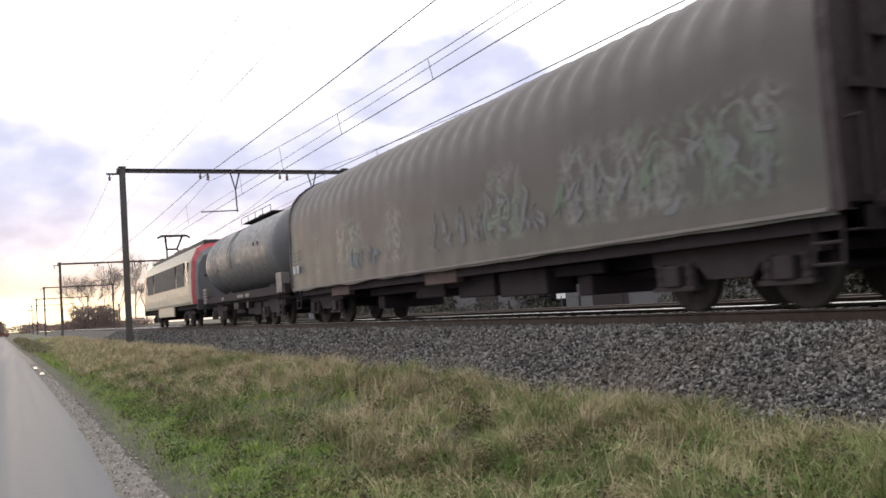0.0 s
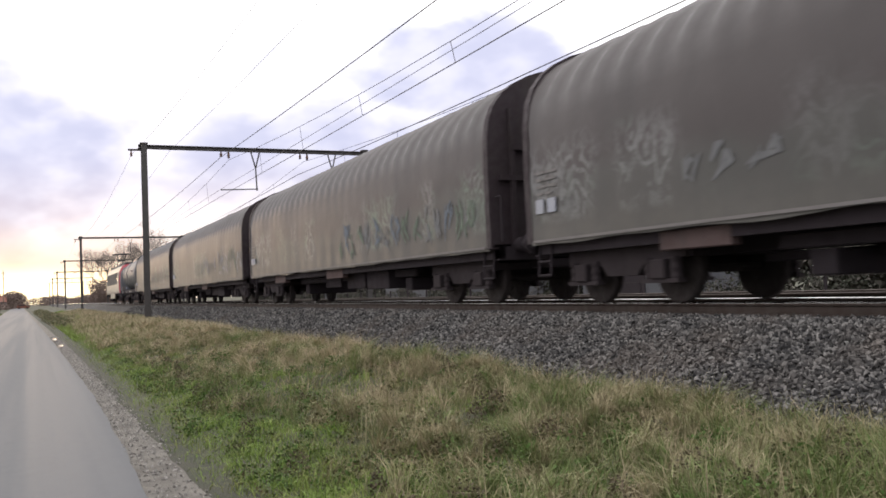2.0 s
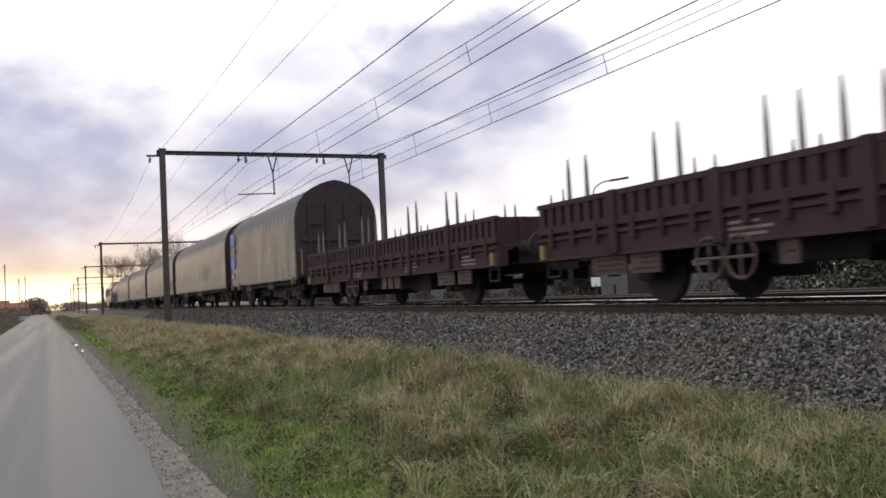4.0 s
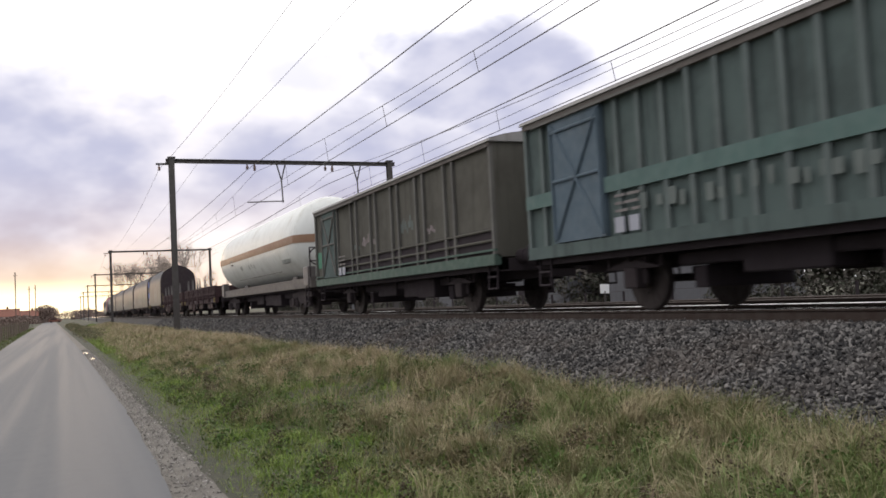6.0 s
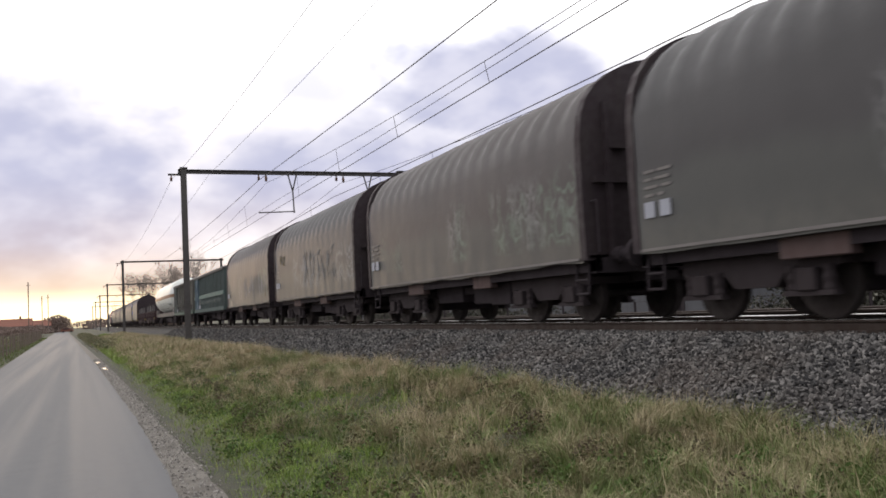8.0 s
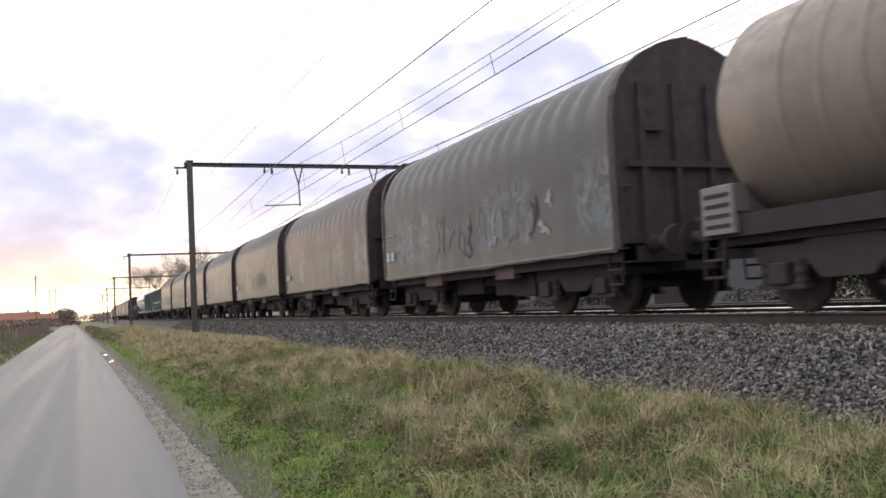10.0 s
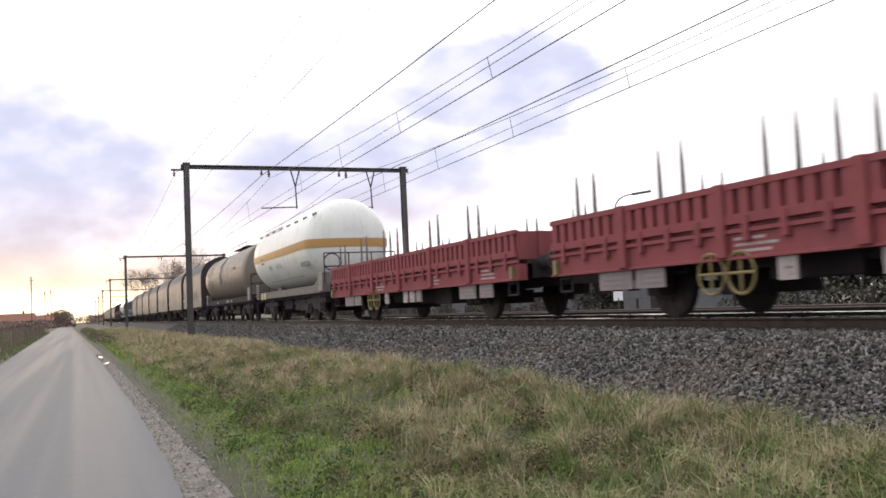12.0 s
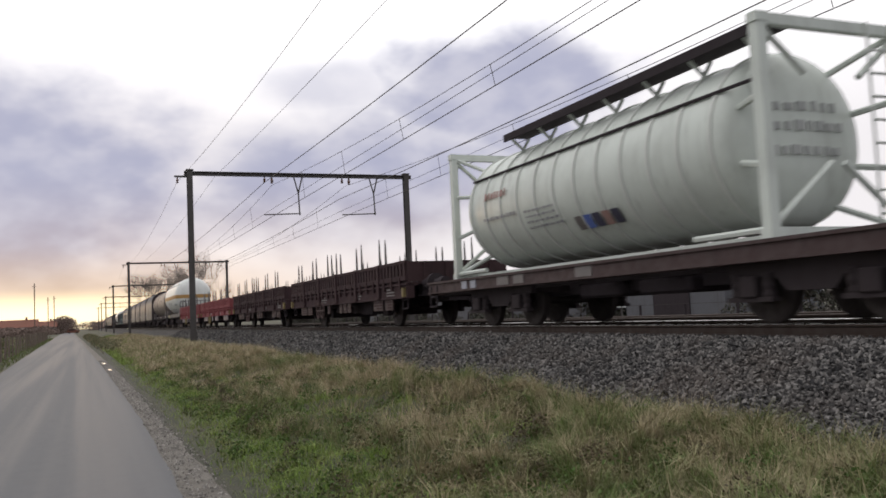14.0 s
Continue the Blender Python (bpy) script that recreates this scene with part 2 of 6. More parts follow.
M = {
    "asphalt": asphalt(),
    "verge": soil("verge_gravel", (0.185, 0.168, 0.145), (0.095, 0.084, 0.070), 2.4),
    "mud": soil("trodden_mud", (0.042, 0.046, 0.024), (0.062, 0.056, 0.038), 3.0),
    "ground": soil("meadow_soil", (0.06, 0.056, 0.03), (0.042, 0.046, 0.02), 0.6),
    # Bed coloured near-black to give the shade between the stones.
    "ballast": soil("ballast_bed_shaded", (0.04, 0.036, 0.034), (0.02, 0.018, 0.017), 6.0),
    "stone": stone_material(),
    "loose": piece_stone_material(),
    "green": blade_material("green_grass", (0.095, 0.14, 0.036), (0.18, 0.165, 0.08), 0.4, 0.7),
    "dry": blade_material("dry_grass", (0.12, 0.16, 0.048), (0.345, 0.29, 0.175), 0.34, 0.66),
    "straw": blade_material("straw_grass", (0.17, 0.18, 0.068), (0.47, 0.38, 0.25), 0.28, 0.6),
    "lush": blade_material("lush_grass", (0.18, 0.265, 0.053), (0.255, 0.27, 0.093), 0.4, 0.75),
    "hedge": blade_material("hedge_leaves", (0.038, 0.042, 0.028), (0.088, 0.076, 0.066), 0.35, 0.7),
    # Bark lightened: the haze of distance is mixed into the colour.
    "hazetwig": soil("hazy_bark", (0.20, 0.165, 0.145), (0.27, 0.225, 0.20), 4.0),
    "steel": paint("galvanised_pole", (0.085, 0.078, 0.075), amount=0.4, metal=0.3),
    "stake": paint("stake_steel", (0.15, 0.14, 0.135), (0.09, 0.08, 0.075), rough=0.7, amount=0.4),
    "wire": paint("wire_copper", (0.06, 0.05, 0.048), rough=0.45, metal=0.6),
    "railside": paint("rail_rust", (0.042, 0.028, 0.022), rough=0.7),
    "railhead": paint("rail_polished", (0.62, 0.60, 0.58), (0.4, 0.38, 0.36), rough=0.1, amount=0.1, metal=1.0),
    "raildull": paint("rail_dull", (0.10, 0.08, 0.07), (0.06, 0.045, 0.04), rough=0.6, amount=0.4, metal=0.6),
    "sleeper": paint("sleeper_concrete", (0.26, 0.245, 0.225), rough=0.85),
    "under": paint("underframe_black", (0.042, 0.034, 0.038), (0.026, 0.021, 0.022), rough=0.8, spec=0.15),
    "bogie": paint("bogie_brown", (0.046, 0.037, 0.039), (0.026, 0.021, 0.021), rough=0.8, spec=0.15),
    "tyre": paint("wheel_steel", (0.045, 0.036, 0.034), (0.024, 0.02, 0.018), rough=0.7, metal=0.3),
    "spray_white": paint("sprayed_white", (0.27, 0.27, 0.29), (0.095, 0.093, 0.09), rough=0.6, amount=0.95),
    "spray_grey": paint("sprayed_grey", (0.15, 0.15, 0.155), (0.095, 0.093, 0.09), rough=0.6, amount=0.95),
    "spray_green": paint("sprayed_green", (0.115, 0.145, 0.11), (0.095, 0.093, 0.09), rough=0.6, amount=0.95),
    "spray_blue": paint("sprayed_blue", (0.115, 0.14, 0.175), (0.095, 0.093, 0.09), rough=0.6, amount=0.95),
    "spray_ochre": paint("sprayed_ochre", (0.115, 0.095, 0.05), (0.065, 0.057, 0.045), rough=0.7, amount=0.95),
    "tarp": tarp_material("tarpaulin_grey", (0.062, 0.050, 0.049), ((0.26, 0.26, 0.26), (0.17, 0.24, 0.18))),
    "tarp_dark": tarp_material("tarpaulin_slate", (0.048, 0.044, 0.046), ((0.24, 0.24, 0.24), (0.15, 0.20, 0.26))),
    "paleplate": paint("pale_plate", (0.215, 0.175, 0.18), (0.12, 0.09, 0.092), amount=0.6),
    "fadedwhite": paint("faded_white_lettering", (0.36, 0.30, 0.30), (0.15, 0.1, 0.1), amount=0.7),
    "pebble": pebble_material(),
    "endwall": paint("end_wall_brown", (0.034, 0.023, 0.027), rough=0.6),
    "rustbox": paint("rusty_box", (0.105, 0.070, 0.066), (0.05, 0.036, 0.035), rough=0.75, amount=0.7),
    "plate": paint("white_plate", (0.33, 0.34, 0.39), (0.35, 0.33, 0.31), amount=0.35),
    "dullplate": paint("faded_plate", (0.16, 0.145, 0.14), (0.2, 0.18, 0.16), amount=0.4),
    "blueplate": paint("blue_panel", (0.10, 0.16, 0.45), (0.08, 0.09, 0.16)),
    "yellow": paint("yellow_handle", (0.22, 0.17, 0.07), rough=0.5),
    "white_tank": tank_paint("white_tank", (0.70, 0.71, 0.68), (0.30, 0.29, 0.24)),
    "orange": paint("orange_band", (0.285, 0.168, 0.105), (0.22, 0.14, 0.09), rough=0.45, amount=0.3),
    "ochre": paint("ochre_band", (0.44, 0.255, 0.085), (0.30, 0.19, 0.09), rough=0.45, amount=0.3),
    "cream_frame": paint("cream_frame", (0.135, 0.12, 0.11), (0.07, 0.06, 0.054), rough=0.6),
    "grey_tank": paint("grey_tank", (0.115, 0.117, 0.127), (0.075, 0.068, 0.07), rough=0.4, amount=0.6),
    "tan_tank": paint("tan_tank", (0.178, 0.147, 0.123), (0.095, 0.078, 0.066), rough=0.42, amount=0.5),
    "red": paint("red_side", (0.235, 0.066, 0.071), (0.13, 0.05, 0.053), rough=0.75, spec=0.2, amount=0.6),
    "brown": paint("brown_side", (0.056, 0.034, 0.036), (0.028, 0.019, 0.021), rough=0.8, spec=0.15, amount=0.85),
    "flatbrown": paint("brown_frame", (0.062, 0.038, 0.037), (0.032, 0.022, 0.022), rough=0.6),
    "board": paint("grey_board", (0.105, 0.10, 0.085), (0.052, 0.047, 0.040), rough=0.85, amount=0.9, spec=0.15),
    "teal": paint("teal_side", (0.094, 0.122, 0.116), (0.040, 0.047, 0.046), rough=0.8, amount=0.9, spec=0.2),
    # Wall tones made paler: the light on the ribs is in their colour.
    "ribgrey": paint("rib_grey_lit", (0.13, 0.125, 0.115), (0.06, 0.055, 0.05), rough=0.8, amount=0.8),
    "ribteal": paint("rib_teal_lit", (0.115, 0.14, 0.135), (0.055, 0.06, 0.06), rough=0.8, amount=0.8),
    "tealband": paint("teal_band", (0.085, 0.14, 0.128), (0.06, 0.08, 0.076), rough=0.6),
    "green_paint": paint("green_sill", (0.06, 0.10, 0.08), (0.05, 0.058, 0.05), rough=0.6),
    "bluegrey": paint("bluegrey_door", (0.085, 0.12, 0.15), (0.07, 0.09, 0.1), rough=0.6),
    "pinkpaint": paint("sprayed_pink", (0.52, 0.40, 0.40), (0.45, 0.40, 0.38), amount=0.6),
    "palewarn": paint("pale_warning_plate", (0.45, 0.40, 0.22), (0.25, 0.22, 0.15), amount=0.5),
    "tankmark": paint("tank_mark", (0.40, 0.41, 0.38), (0.3, 0.3, 0.27), amount=0.5),
    "patchgreen": paint("green_patch", (0.07, 0.20, 0.13), (0.06, 0.12, 0.09), rough=0.7),
    "ghost": paint("ghost_lettering", (0.135, 0.155, 0.145), (0.085, 0.10, 0.095), rough=0.8, amount=0.9),
    "roofedge": paint("roof_edge", (0.115, 0.10, 0.09), (0.06, 0.05, 0.045), rough=0.7),
    "roof": paint("wagon_roof", (0.30, 0.29, 0.28), (0.16, 0.14, 0.13), rough=0.6),
    "loco_white": paint("loco_cream", (0.30, 0.285, 0.235), (0.17, 0.155, 0.135), rough=0.35, amount=0.35),
    "loco_red": paint("loco_red", (0.28, 0.02, 0.035), (0.16, 0.03, 0.035), rough=0.55, amount=0.3),
    "loco_dark": paint("loco_slate", (0.04, 0.04, 0.045), rough=0.6, amount=0.3),
    "glass": paint("dark_glass", (0.02, 0.022, 0.026), rough=0.25, amount=0.1),
    "sign_white": paint("sign_white", (0.85, 0.85, 0.85), (0.7, 0.7, 0.7), amount=0.1),
    # Pale pinkish leaf colours include the distant haze.
    "hazewood": blade_material("hazy_far_leaves", (0.17, 0.125, 0.105), (0.27, 0.20, 0.17), 0.35, 0.7),
    "rough": blade_material("rough_growth", (0.10, 0.11, 0.05), (0.24, 0.20, 0.125), 0.35, 0.7),
    "dead": blade_material("dead_leaves", (0.07, 0.055, 0.034), (0.14, 0.108, 0.07), 0.3, 0.7),
    "weed": blade_material("weed_leaves", (0.07, 0.125, 0.028), (0.12, 0.095, 0.05), 0.4, 0.7),
    "insul": paint("insulator", (0.16, 0.09, 0.07), rough=0.3),
    "container": paint("container_white", (0.60, 0.64, 0.59), (0.30, 0.31, 0.28), rough=0.3, amount=0.5),
    "rib": paint("container_rib", (0.60, 0.62, 0.58), (0.40, 0.41, 0.39), rough=0.5),
    "ghostgrey": paint("faded_grey_lettering", (0.36, 0.37, 0.36), (0.5, 0.5, 0.48), rough=0.5),
    "letter_faint": paint("faint_lettering", (0.26, 0.26, 0.28), (0.4, 0.4, 0.38), rough=0.5, amount=0.7),
    "fadedred": paint("faded_red_mark", (0.34, 0.20, 0.18), (0.3, 0.25, 0.22), rough=0.5, amount=0.6),
    "letter_dark": paint("dark_lettering", (0.06, 0.06, 0.10), rough=0.5),
    "post": paint("wooden_post", (0.16, 0.125, 0.10), (0.08, 0.06, 0.05), rough=0.85),
    "brick": paint("brick_wall", (0.24, 0.13, 0.10), (0.14, 0.09, 0.075), rough=0.85),
    "tileroof": paint("roof_tiles", (0.20, 0.085, 0.06), (0.10, 0.055, 0.045), rough=0.8),
    "render": paint("rendered_wall", (0.115, 0.115, 0.127), (0.075, 0.07, 0.072), rough=0.85),
    "puddle": paint("puddle_water", (0.05, 0.05, 0.05), rough=0.22, amount=0.05),
}


# ---- mesh helpers ----
def link_mesh(name, bm, material, smooth=False):
    me = bpy.data.meshes.new(name)
    bm.normal_update()
    if smooth:
        for f in bm.faces:
            f.smooth = True
    bm.to_mesh(me)
    bm.free()
    me.materials.append(material)
    return new(name, me)


def part(name, bm, material, parent, label="", smooth=False):
    ob = link_mesh(name, bm, material, smooth)
    ob.parent = parent
    return tagged(ob, label) if label else ob


def again(ob, parent, m=None):
    """Another part on the same mesh."""
    o = ob.copy()
    scene.collection.objects.link(o)
    o.parent = parent
    o.matrix_parent_inverse = Matrix()
    o.matrix_basis = m if m is not None else Matrix()
    return o


def box(bm, x0, x1, y0, y1, z0, z1, bevel=0.0):
    vs = [bm.verts.new(p) for p in ((x0, y0, z0), (x1, y0, z0), (x1, y1, z0), (x0, y1, z0), (x0, y0, z1), (x1, y0, z1), (x1, y1, z1), (x0, y1, z1))]
    fs = [bm.faces.new([vs[i] for i in q]) for q in ((3, 2, 1, 0), (4, 5, 6, 7), (0, 1, 5, 4), (1, 2, 6, 5), (2, 3, 7, 6), (3, 0, 4, 7))]
    if bevel:
        es = list({e for f in fs for e in f.edges})
        bmesh.ops.bevel(bm, geom=es, offset=bevel, segments=1, affect="EDGES")
    return bm


def boxes(*rows, bevel=0.0):
    bm = bmesh.new()
    for r in rows:
        box(bm, *r, bevel=bevel)
    return bm


def lathe(bm, prof, axis="y", n=28, at=(0, 0, 0)):
    """Turns rows of (along, radius) about an axis through at."""
    rings = []
    for a, r in prof:
        ring = []
        for i in range(n):
            c, s = math.cos(2 * math.pi * i / n) * r, math.sin(2 * math.pi * i / n) * r
            p = {"y": (c, a, s), "x": (a, s, c), "z": (s, c, a)}[axis]
            ring.append(bm.verts.new(Vector(p) + Vector(at)))
        rings.append(ring)
    for r0, r1 in zip(rings, rings[1:]):
        for i in range(n):
            j = (i + 1) % n
            bm.faces.new((r0[i], r1[i], r1[j], r0[j]))
    bm.faces.new(rings[0])
    bm.faces.new(rings[-1][::-1])
    return bm


def rod(bm, a, b, r, n=6):
    a, b = Vector(a), Vector(b)
    d = (b - a).normalized()
    u = d.orthogonal().normalized()
    w = d.cross(u)
    ra, rb = [], []
    for i in range(n):
        o = (u * math.cos(2 * math.pi * i / n) + w * math.sin(2 * math.pi * i / n)) * r
        ra.append(bm.verts.new(a + o))
        rb.append(bm.verts.new(b + o))
    for i in range(n):
        j = (i + 1) % n
        bm.faces.new((ra[i], ra[j], rb[j], rb[i]))
    bm.faces.new(ra[::-1])
    bm.faces.new(rb)
    return bm


def rods(rows, r, n=6):
    bm = bmesh.new()
    for a, b in rows:
        rod(bm, a, b, r, n)
    return bm


def loft(bm, rings, closed=True, caps=True):
    vs = [[bm.verts.new(p) for p in ring] for ring in rings]
    n = len(vs[0])
    for r0, r1 in zip(vs, vs[1:]):
        for i in range(n if closed else n - 1):
            j = (i + 1) % n
            bm.faces.new((r0[i], r0[j], r1[j], r1[i]))
    if caps:
        bm.faces.new(vs[0][::-1])
        bm.faces.new(vs[-1])
    bmesh.ops.recalc_face_normals(bm, faces=bm.faces[:])
    return bm


def thing(name, label, category, group="", kind=""):
    return tagged(new(name), label, category, group, kind)


def numpy_mesh(name, verts, faces, material):
    me = bpy.data.meshes.new(name)
    nf, k = faces.shape
    me.vertices.add(len(verts))
    me.vertices.foreach_set("co", verts.astype(np.float32).ravel())
    me.loops.add(nf * k)
    me.loops.foreach_set("vertex_index", faces.astype(np.int32).ravel())
    me.polygons.add(nf)
    me.polygons.foreach_set("loop_start", np.arange(0, nf * k, k, dtype=np.int32))
    me.polygons.foreach_set("use_smooth", np.zeros(nf, dtype=bool))
    me.update(calc_edges=True)
    me.materials.append(material)
    return new(name, me)


# ---- ground, road, ballast ----
PROFILE = [(-2500, 0.3), (-300, 0.1), (-30, 0.0), (-6, -0.02), (-4.6, -0.02), (1.3, -0.03), (2.0, 0.04), (3.0, 0.22), (4.0, 0.40), (4.7, 0.44), (5.3, 0.30),
           (6.0, 0.20), (15.5, 0.20), (17.0, 0.25), (20.0, 0.35), (30, 0.4), (80, 0.3), (300, 0.1), (2500, 0.3)]
PX, PZ = np.array([p[0] for p in PROFILE]), np.array([p[1] for p in PROFILE])


def road_shift(y):
    return -0.0147 * y


def ground_z(x, y):
    """Height of the soil. The road's edge drifts off the railway's line."""
    z = np.interp(x, PX, PZ)
    near = np.exp(-((x - 3.4) / 1.3) ** 2)
    z = z + near * (0.07 * np.sin(y * 0.55 + 0.6) + 0.06 * np.sin(y * 1.37 + 1.3 * x))
    # tussocky hummocks, and a crest that sinks towards the near end
    z = z + 0.07 * near * np.sin(5.3 * x + 1.9 * np.sin(1.7 * y)) * np.sin(4.1 * y + 1.3 * np.sin(2.3 * x))
    sink = np.interp(y, [-12, 3.5, 5.5, 7.5, 9.5, 12.0], [0.06, 0.06, 0.06, 0.02, -0.05, -0.02])
    return z - sink * np.exp(-(np.clip(4.7 - x, 0, None) / 0.9) ** 2) * (x < 6.2)


def make_ground():
    xs = np.unique(np.concatenate([PX, np.linspace(1.3, 6.2, 50)]))
    ys = np.concatenate([[-400, -100, -30], np.linspace(-10, 26, 181), np.linspace(26.5, 60, 68), [70, 90, 120, 160, 220, 300, 450, 700, 1200, 2500]])
    X, Y = np.meshgrid(xs, ys)
    v = np.stack([X.ravel(), Y.ravel(), ground_z(X, Y).ravel()], 1)
    nx, ny = len(xs), len(ys)
    i = (np.arange(ny - 1)[:, None] * nx + np.arange(nx - 1)).ravel()
    ob = numpy_mesh("ground", v, np.stack([i, i + 1, i + nx + 1, i + nx], 1), M["ground"])
    tagged(ob, "flat grassy soil beside road and railway", "ground", kind="structure")


def ribbon(name, left, right, z, material, label, category, y0=-30, y1=900, ragged=0.0, step=0.5, crown=0.0):
    """A thin slab between two edge lines x(y)."""
    ys, y = [], y0
    while y < y1:
        ys.append(y)
        y += step if -5 < y < 70 else 12
    rings = []
    for y in ys:
        jl, jr = ((noise.noise((y * 0.9, 3.1, 0)) + 0.6 * noise.noise((y * 2.7, 1, 0))) * ragged, (noise.noise((y * 1.1, 8.7, 0)) + 0.6 * noise.noise((y * 3.1, 4, 0))) * ragged)
        a, b = left(y) + jl, right(y) + jr
        rings.append([(a, y, z - 0.06), (b, y, z - 0.06), (b, y, z), ((a + b) / 2, y, z + crown), (a, y, z)])
    return tagged(link_mesh(name, loft(bmesh.new(), rings), material), label, category, kind="structure")


def make_ballast():
    prof = [(4.4, -0.23), (6.85, 0.955), (7.2, 0.985), (14.0, 0.985), (14.4, 0.955), (16.4, -0.05)]
    bm = loft(bmesh.new(), [[(x, y, z) for x, z in prof] for y in (-420, 0, 60, 300, 900)])
    return tagged(link_mesh("ballast", bm, M["ballast"]), "grey crushed-stone railway ballast with a sloping shoulder", "ballast", kind="structure")


def stone_shapes(n):
    rng = np.random.default_rng(5)
    out = []
    for _ in range(n):
        bm = bmesh.new()
        p = rng.normal(size=(11, 3))
        p *= rng.uniform(0.75, 1.25, (11, 1)) / np.linalg.norm(p, axis=1)[:, None]
        for q in p * np.array([1.15, rng.uniform(0.65, 0.95), rng.uniform(0.45, 0.7)]):
            bm.verts.new(q)
        hull = bmesh.ops.convex_hull(bm, input=bm.verts[:])
        bmesh.ops.delete(bm, geom=list({g for g in hull["geom_interior"] if isinstance(g, bmesh.types.BMVert)}), context="VERTS")
        bmesh.ops.triangulate(bm, faces=bm.faces[:])
        bm.verts.index_update()
        v = np.array([p.co[:] for p in bm.verts])
        f = np.array([[q.index for q in p.verts] for p in bm.faces])
        bm.free()
        out.append((v, f))
    return out


def turns(rng, n):
    q = rng.normal(size=(n, 4))
    q /= np.linalg.norm(q, axis=1)[:, None]
    w, x, y, z = q.T
    return np.stack([np.stack([1 - 2 * (y * y + z * z), 2 * (x * y - z * w), 2 * (x * z + y * w)], 1),
                     np.stack([2 * (x * y + z * w), 1 - 2 * (x * x + z * z), 2 * (y * z - x * w)], 1),
                     np.stack([2 * (x * z - y * w), 2 * (y * z + x * w), 1 - 2 * (x * x + y * y)], 1)], 1)


def slope_point(s):
    """Height of the ballast's near face at x = s."""
    return np.interp(s, [4.4, 6.85, 7.2, 14.0, 14.4, 16.4], [-0.23, 0.955, 0.985, 0.985, 0.955, -0.05])


def make_stones(bed):
    rng = np.random.default_rng(11)
    shapes = stone_shapes(14)
    V, F, base = [], [], 0
    zones = [(60000, 2.6, 16, 4.75, 7.75, 0.017, 0.038), (22000, 16, 34, 5.1, 7.75, 0.025, 0.045), (16000, 34, 70, 5.2, 7.75, 0.03, 0.05), (3500, 4, 40, 8.2, 9.2, 0.03, 0.05),
             (2500, 5, 40, 9.6, 12.0, 0.03, 0.05)]
    for count, y0, y1, x0, x1, r0, r1 in zones:
        x, y = rng.uniform(x0, x1, count), y0 + (y1 - y0) * rng.uniform(0, 1, count)
        r = rng.uniform(r0, r1, count)
        c = np.stack([x, y, slope_point(x) + r * rng.uniform(-0.5, 0.9, count)], 1)
        R = turns(rng, count)
        kind = rng.integers(0, len(shapes), count)
        for k, (v, f) in enumerate(shapes):
            idx = np.where(kind == k)[0]
            p = np.einsum("nij,vj->nvi", R[idx], v) * r[idx][:, None, None] + c[idx][:, None, :]
            V.append(p.reshape(-1, 3))
            F.append((f[None] + (np.arange(len(idx)) * len(v))[:, None, None]).reshape(-1, 3) + base)
            base += len(idx) * len(v)
    ob = numpy_mesh("ballast_stones", np.concatenate(V), np.concatenate(F), M["stone"])
    ob.parent = bed
    tagged(ob, "loose grey ballast stones", kind="stuff")


def loose_stones(bed):
    """Stones lying on top of the near shoulder, one by one."""
    rng = np.random.default_rng(19)
    made = []
    for v, f in stone_shapes(5):
        me = bpy.data.meshes.new("stone")
        me.from_pydata([tuple(p) for p in v], [], [tuple(int(i) for i in q) for q in f])
        me.polygons.foreach_set("use_smooth", np.zeros(len(f), dtype=bool))
        me.materials.append(M["loose"])
        made.append(me)
    for i in range(300):
        x, y, r = rng.uniform(5.3, 7.5), rng.uniform(4.0, 11.5), rng.uniform(0.024, 0.04)
        ob = new("stone", made[i % 5])
        ob.parent = bed
        e = rng.uniform(0, 360, 3)
        ob.matrix_basis = pose(x, y, float(slope_point(x)) + r * 0.5, *e) @ Matrix.Scale(r, 4)


def blades(name, rng, x, y, h, w, bend, material, label, category, lean=None):
    """Bent tapering blades, three joints each."""
    n = len(x)
    z = ground_z(x, y) - 0.02
    a = rng.uniform(0, 2 * math.pi, n)
    side = np.stack([np.cos(a), np.sin(a), 0 * a], 1) * w[:, None] / 2
    b = rng.uniform(0, 2 * math.pi, n) if lean is None else lean + rng.normal(0, 0.9, n)
    out = np.stack([np.cos(b), np.sin(b), 0 * b], 1)
    root = np.stack([x, y, z], 1)
    up = np.array([0, 0, 1.0])
    p0, p1 = root, root + up * (h * 0.5)[:, None] + out * (h * bend * 0.22)[:, None]
    p2 = root + up * (h * (1 - 0.35 * bend))[:, None] + out * (h * bend * 0.75)[:, None]
    v = np.stack([p0 - side, p0 + side, p1 - side * 0.8, p1 + side * 0.8, p2], 1).reshape(-1, 3)
    t = np.array([[0, 1, 3], [0, 3, 2], [2, 3, 4]])
    f = (t[None] + (np.arange(n) * 5)[:, None, None]).reshape(-1, 3)
    return tagged(numpy_mesh(name, v, f, material), label, category, kind="stuff")


def tufted(rng, n, clumps, x0, x1, y0, y1, spread):
    cx, cy = rng.uniform(x0, x1, clumps), y0 + (y1 - y0) * rng.uniform(0, 1, clumps) ** 1.6
    k = rng.integers(0, clumps, n)
    x, y = cx[k] + rng.normal(0, spread, n), cy[k] + rng.normal(0, spread, n)
    return x, y, rng.uniform(0.7, 1.3, clumps)[k]


